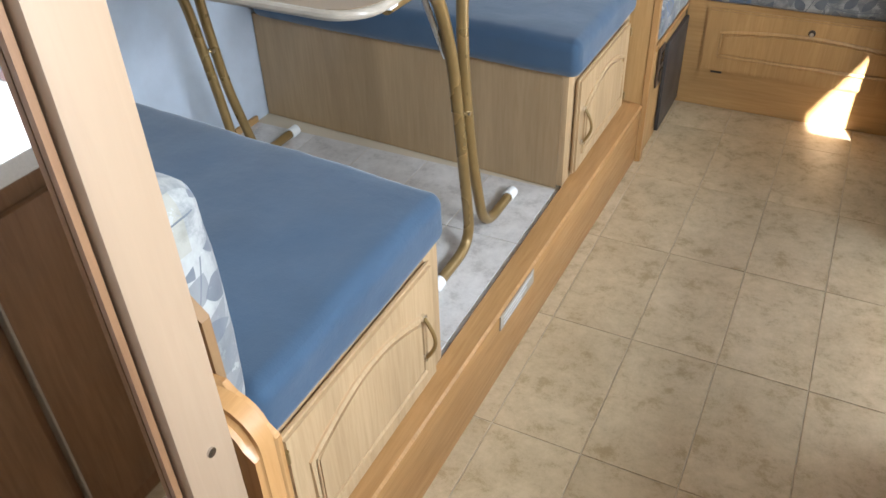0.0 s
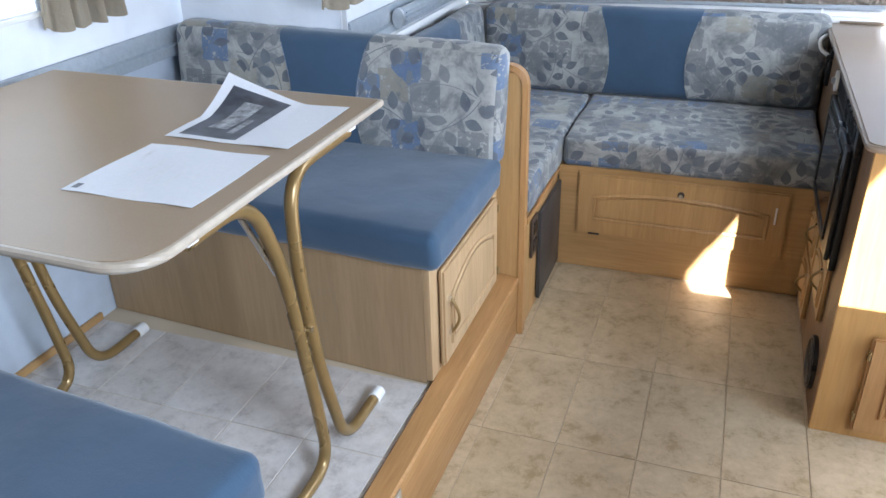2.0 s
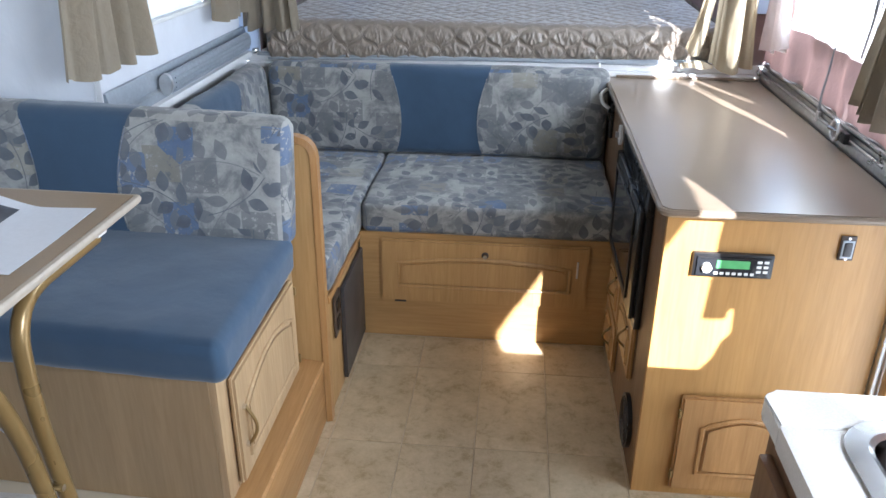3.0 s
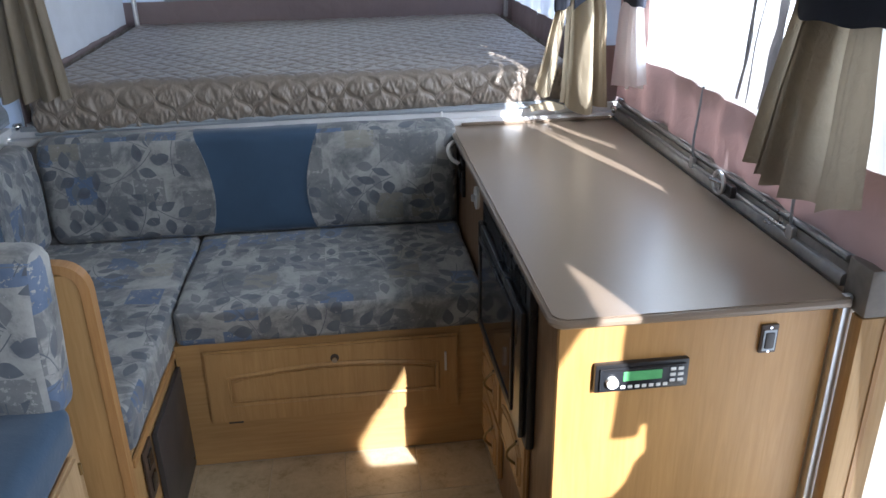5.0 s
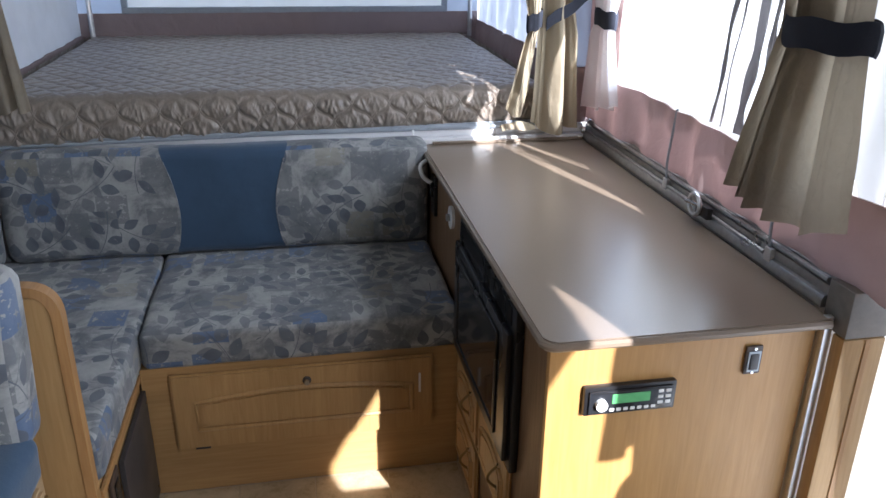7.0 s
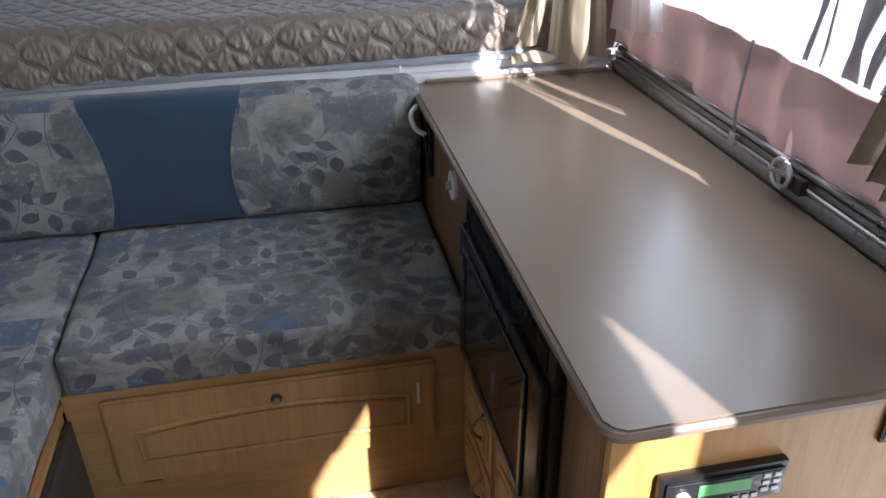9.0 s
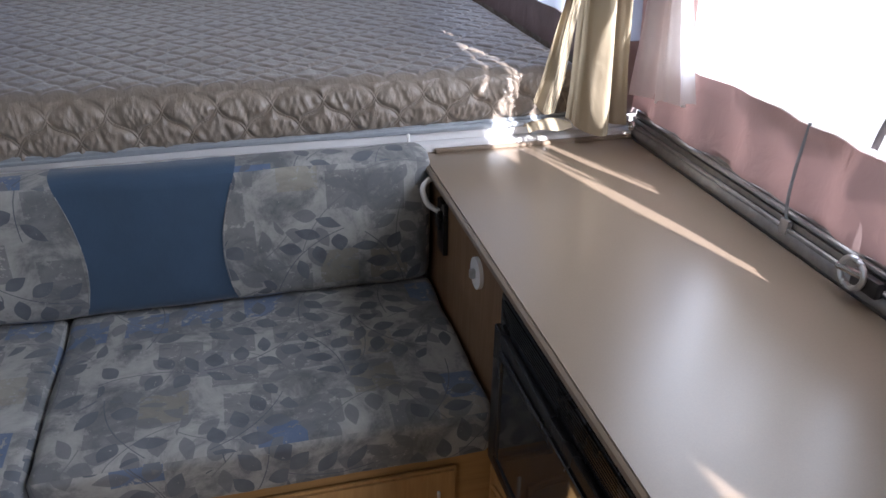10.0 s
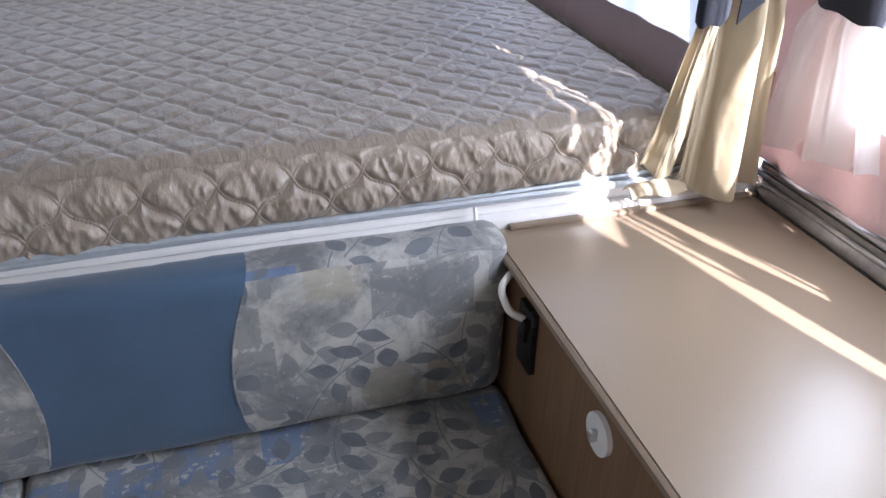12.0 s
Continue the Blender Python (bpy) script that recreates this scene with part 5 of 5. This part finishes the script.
# added unseen, so its front folds edge the sun through the galley window
curtain((0.537, 2.500), (0.537, 2.76), [(1.18, 0.02, 1.0), (1.25, 0.0, 1.0), (1.36, 0.10, 1.0), (1.46, 0.16, 1.0), (1.56, 0.30, 1.0), (1.999, 0.25, 1.0)], (1.262, 1.228, 1.21), 4, CURTAIN, "unseen taupe curtain added to shape the galley window's sun", seed=3.0, depth=0.020)
curtain((0.465, 3.615), (0.465, 3.985), [(0.97, 0.0, 1.0), (1.15, 0.06, 0.85), (1.33, 0.12, 0.69), (1.42, 0.12, 0.71), (1.999, 0.0, 1.0)], (1.020, 0.972, 1.000), 4.5, CURTAIN, "tied taupe curtain beside the counter window", gather=2.1, tie=(1.328, 1.320, 1.33), seed=8.0, depth=0.026)
for x, y0_, y1_, label in ((-1.375, 4.70, 5.00, "taupe side window curtain above the corner seat"), (-1.375, 3.75, 4.20, "taupe side window curtain near the dinette"),
                           (-1.945, 3.36, 3.64, "taupe dinette window curtain"), (-1.945, 1.98, 2.22, "taupe dinette window curtain by the bench end")):
    curtain((x, y0_), (x, y1_), [(1.02, 0.0, 1.0), (1.50, 0.18, 0.82), (1.90, 0.0, 1.0)], (1.042, 1.035, 1.042), 4, CURTAIN, label, seed=11.0 + y0_)


# ---- floor tiles ----
def tiles(parent, material, x0, x1, y0, y1, w, h, z, ox=0.0, oy=0.25, gap=0.0016):
    base_ = {}
    i = math.floor((x0 - ox) / w)
    while ox + i * w < x1:
        a, c = max(x0, ox + i * w), min(x1, ox + (i + 1) * w)
        j = math.floor((y0 - oy) / h) - 1
        while oy + j * h < y1:
            d, e = max(y0, oy + j * h), min(y1, oy + (j + 1) * h)
            j += 1
            if c - a < 0.01 or e - d < 0.01:
                continue
            key = (round(c - a, 3), round(e - d, 3))
            if key not in base_:
                base_[key] = mesh("tile", box(-key[0] / 2 + gap / 2, key[0] / 2 - gap / 2, -key[1] / 2 + gap / 2, key[1] / 2 - gap / 2, -0.0028, 0, 0.0012, 1), material)
            ob = new("tile", base_[key])
            ob.parent = parent
            ob.location = ((a + c) / 2, (d + e) / 2, z)
        i += 1


tiles(floor, TILE, -0.905, 0.55, 1.0, 4.448, 0.210, 0.40, 0.0, -0.842)
tiles(slide_floor, TILE_GREY, -1.985, -0.938, 2.595, 3.333, 0.201, 0.40, FLOOR2, -0.95)
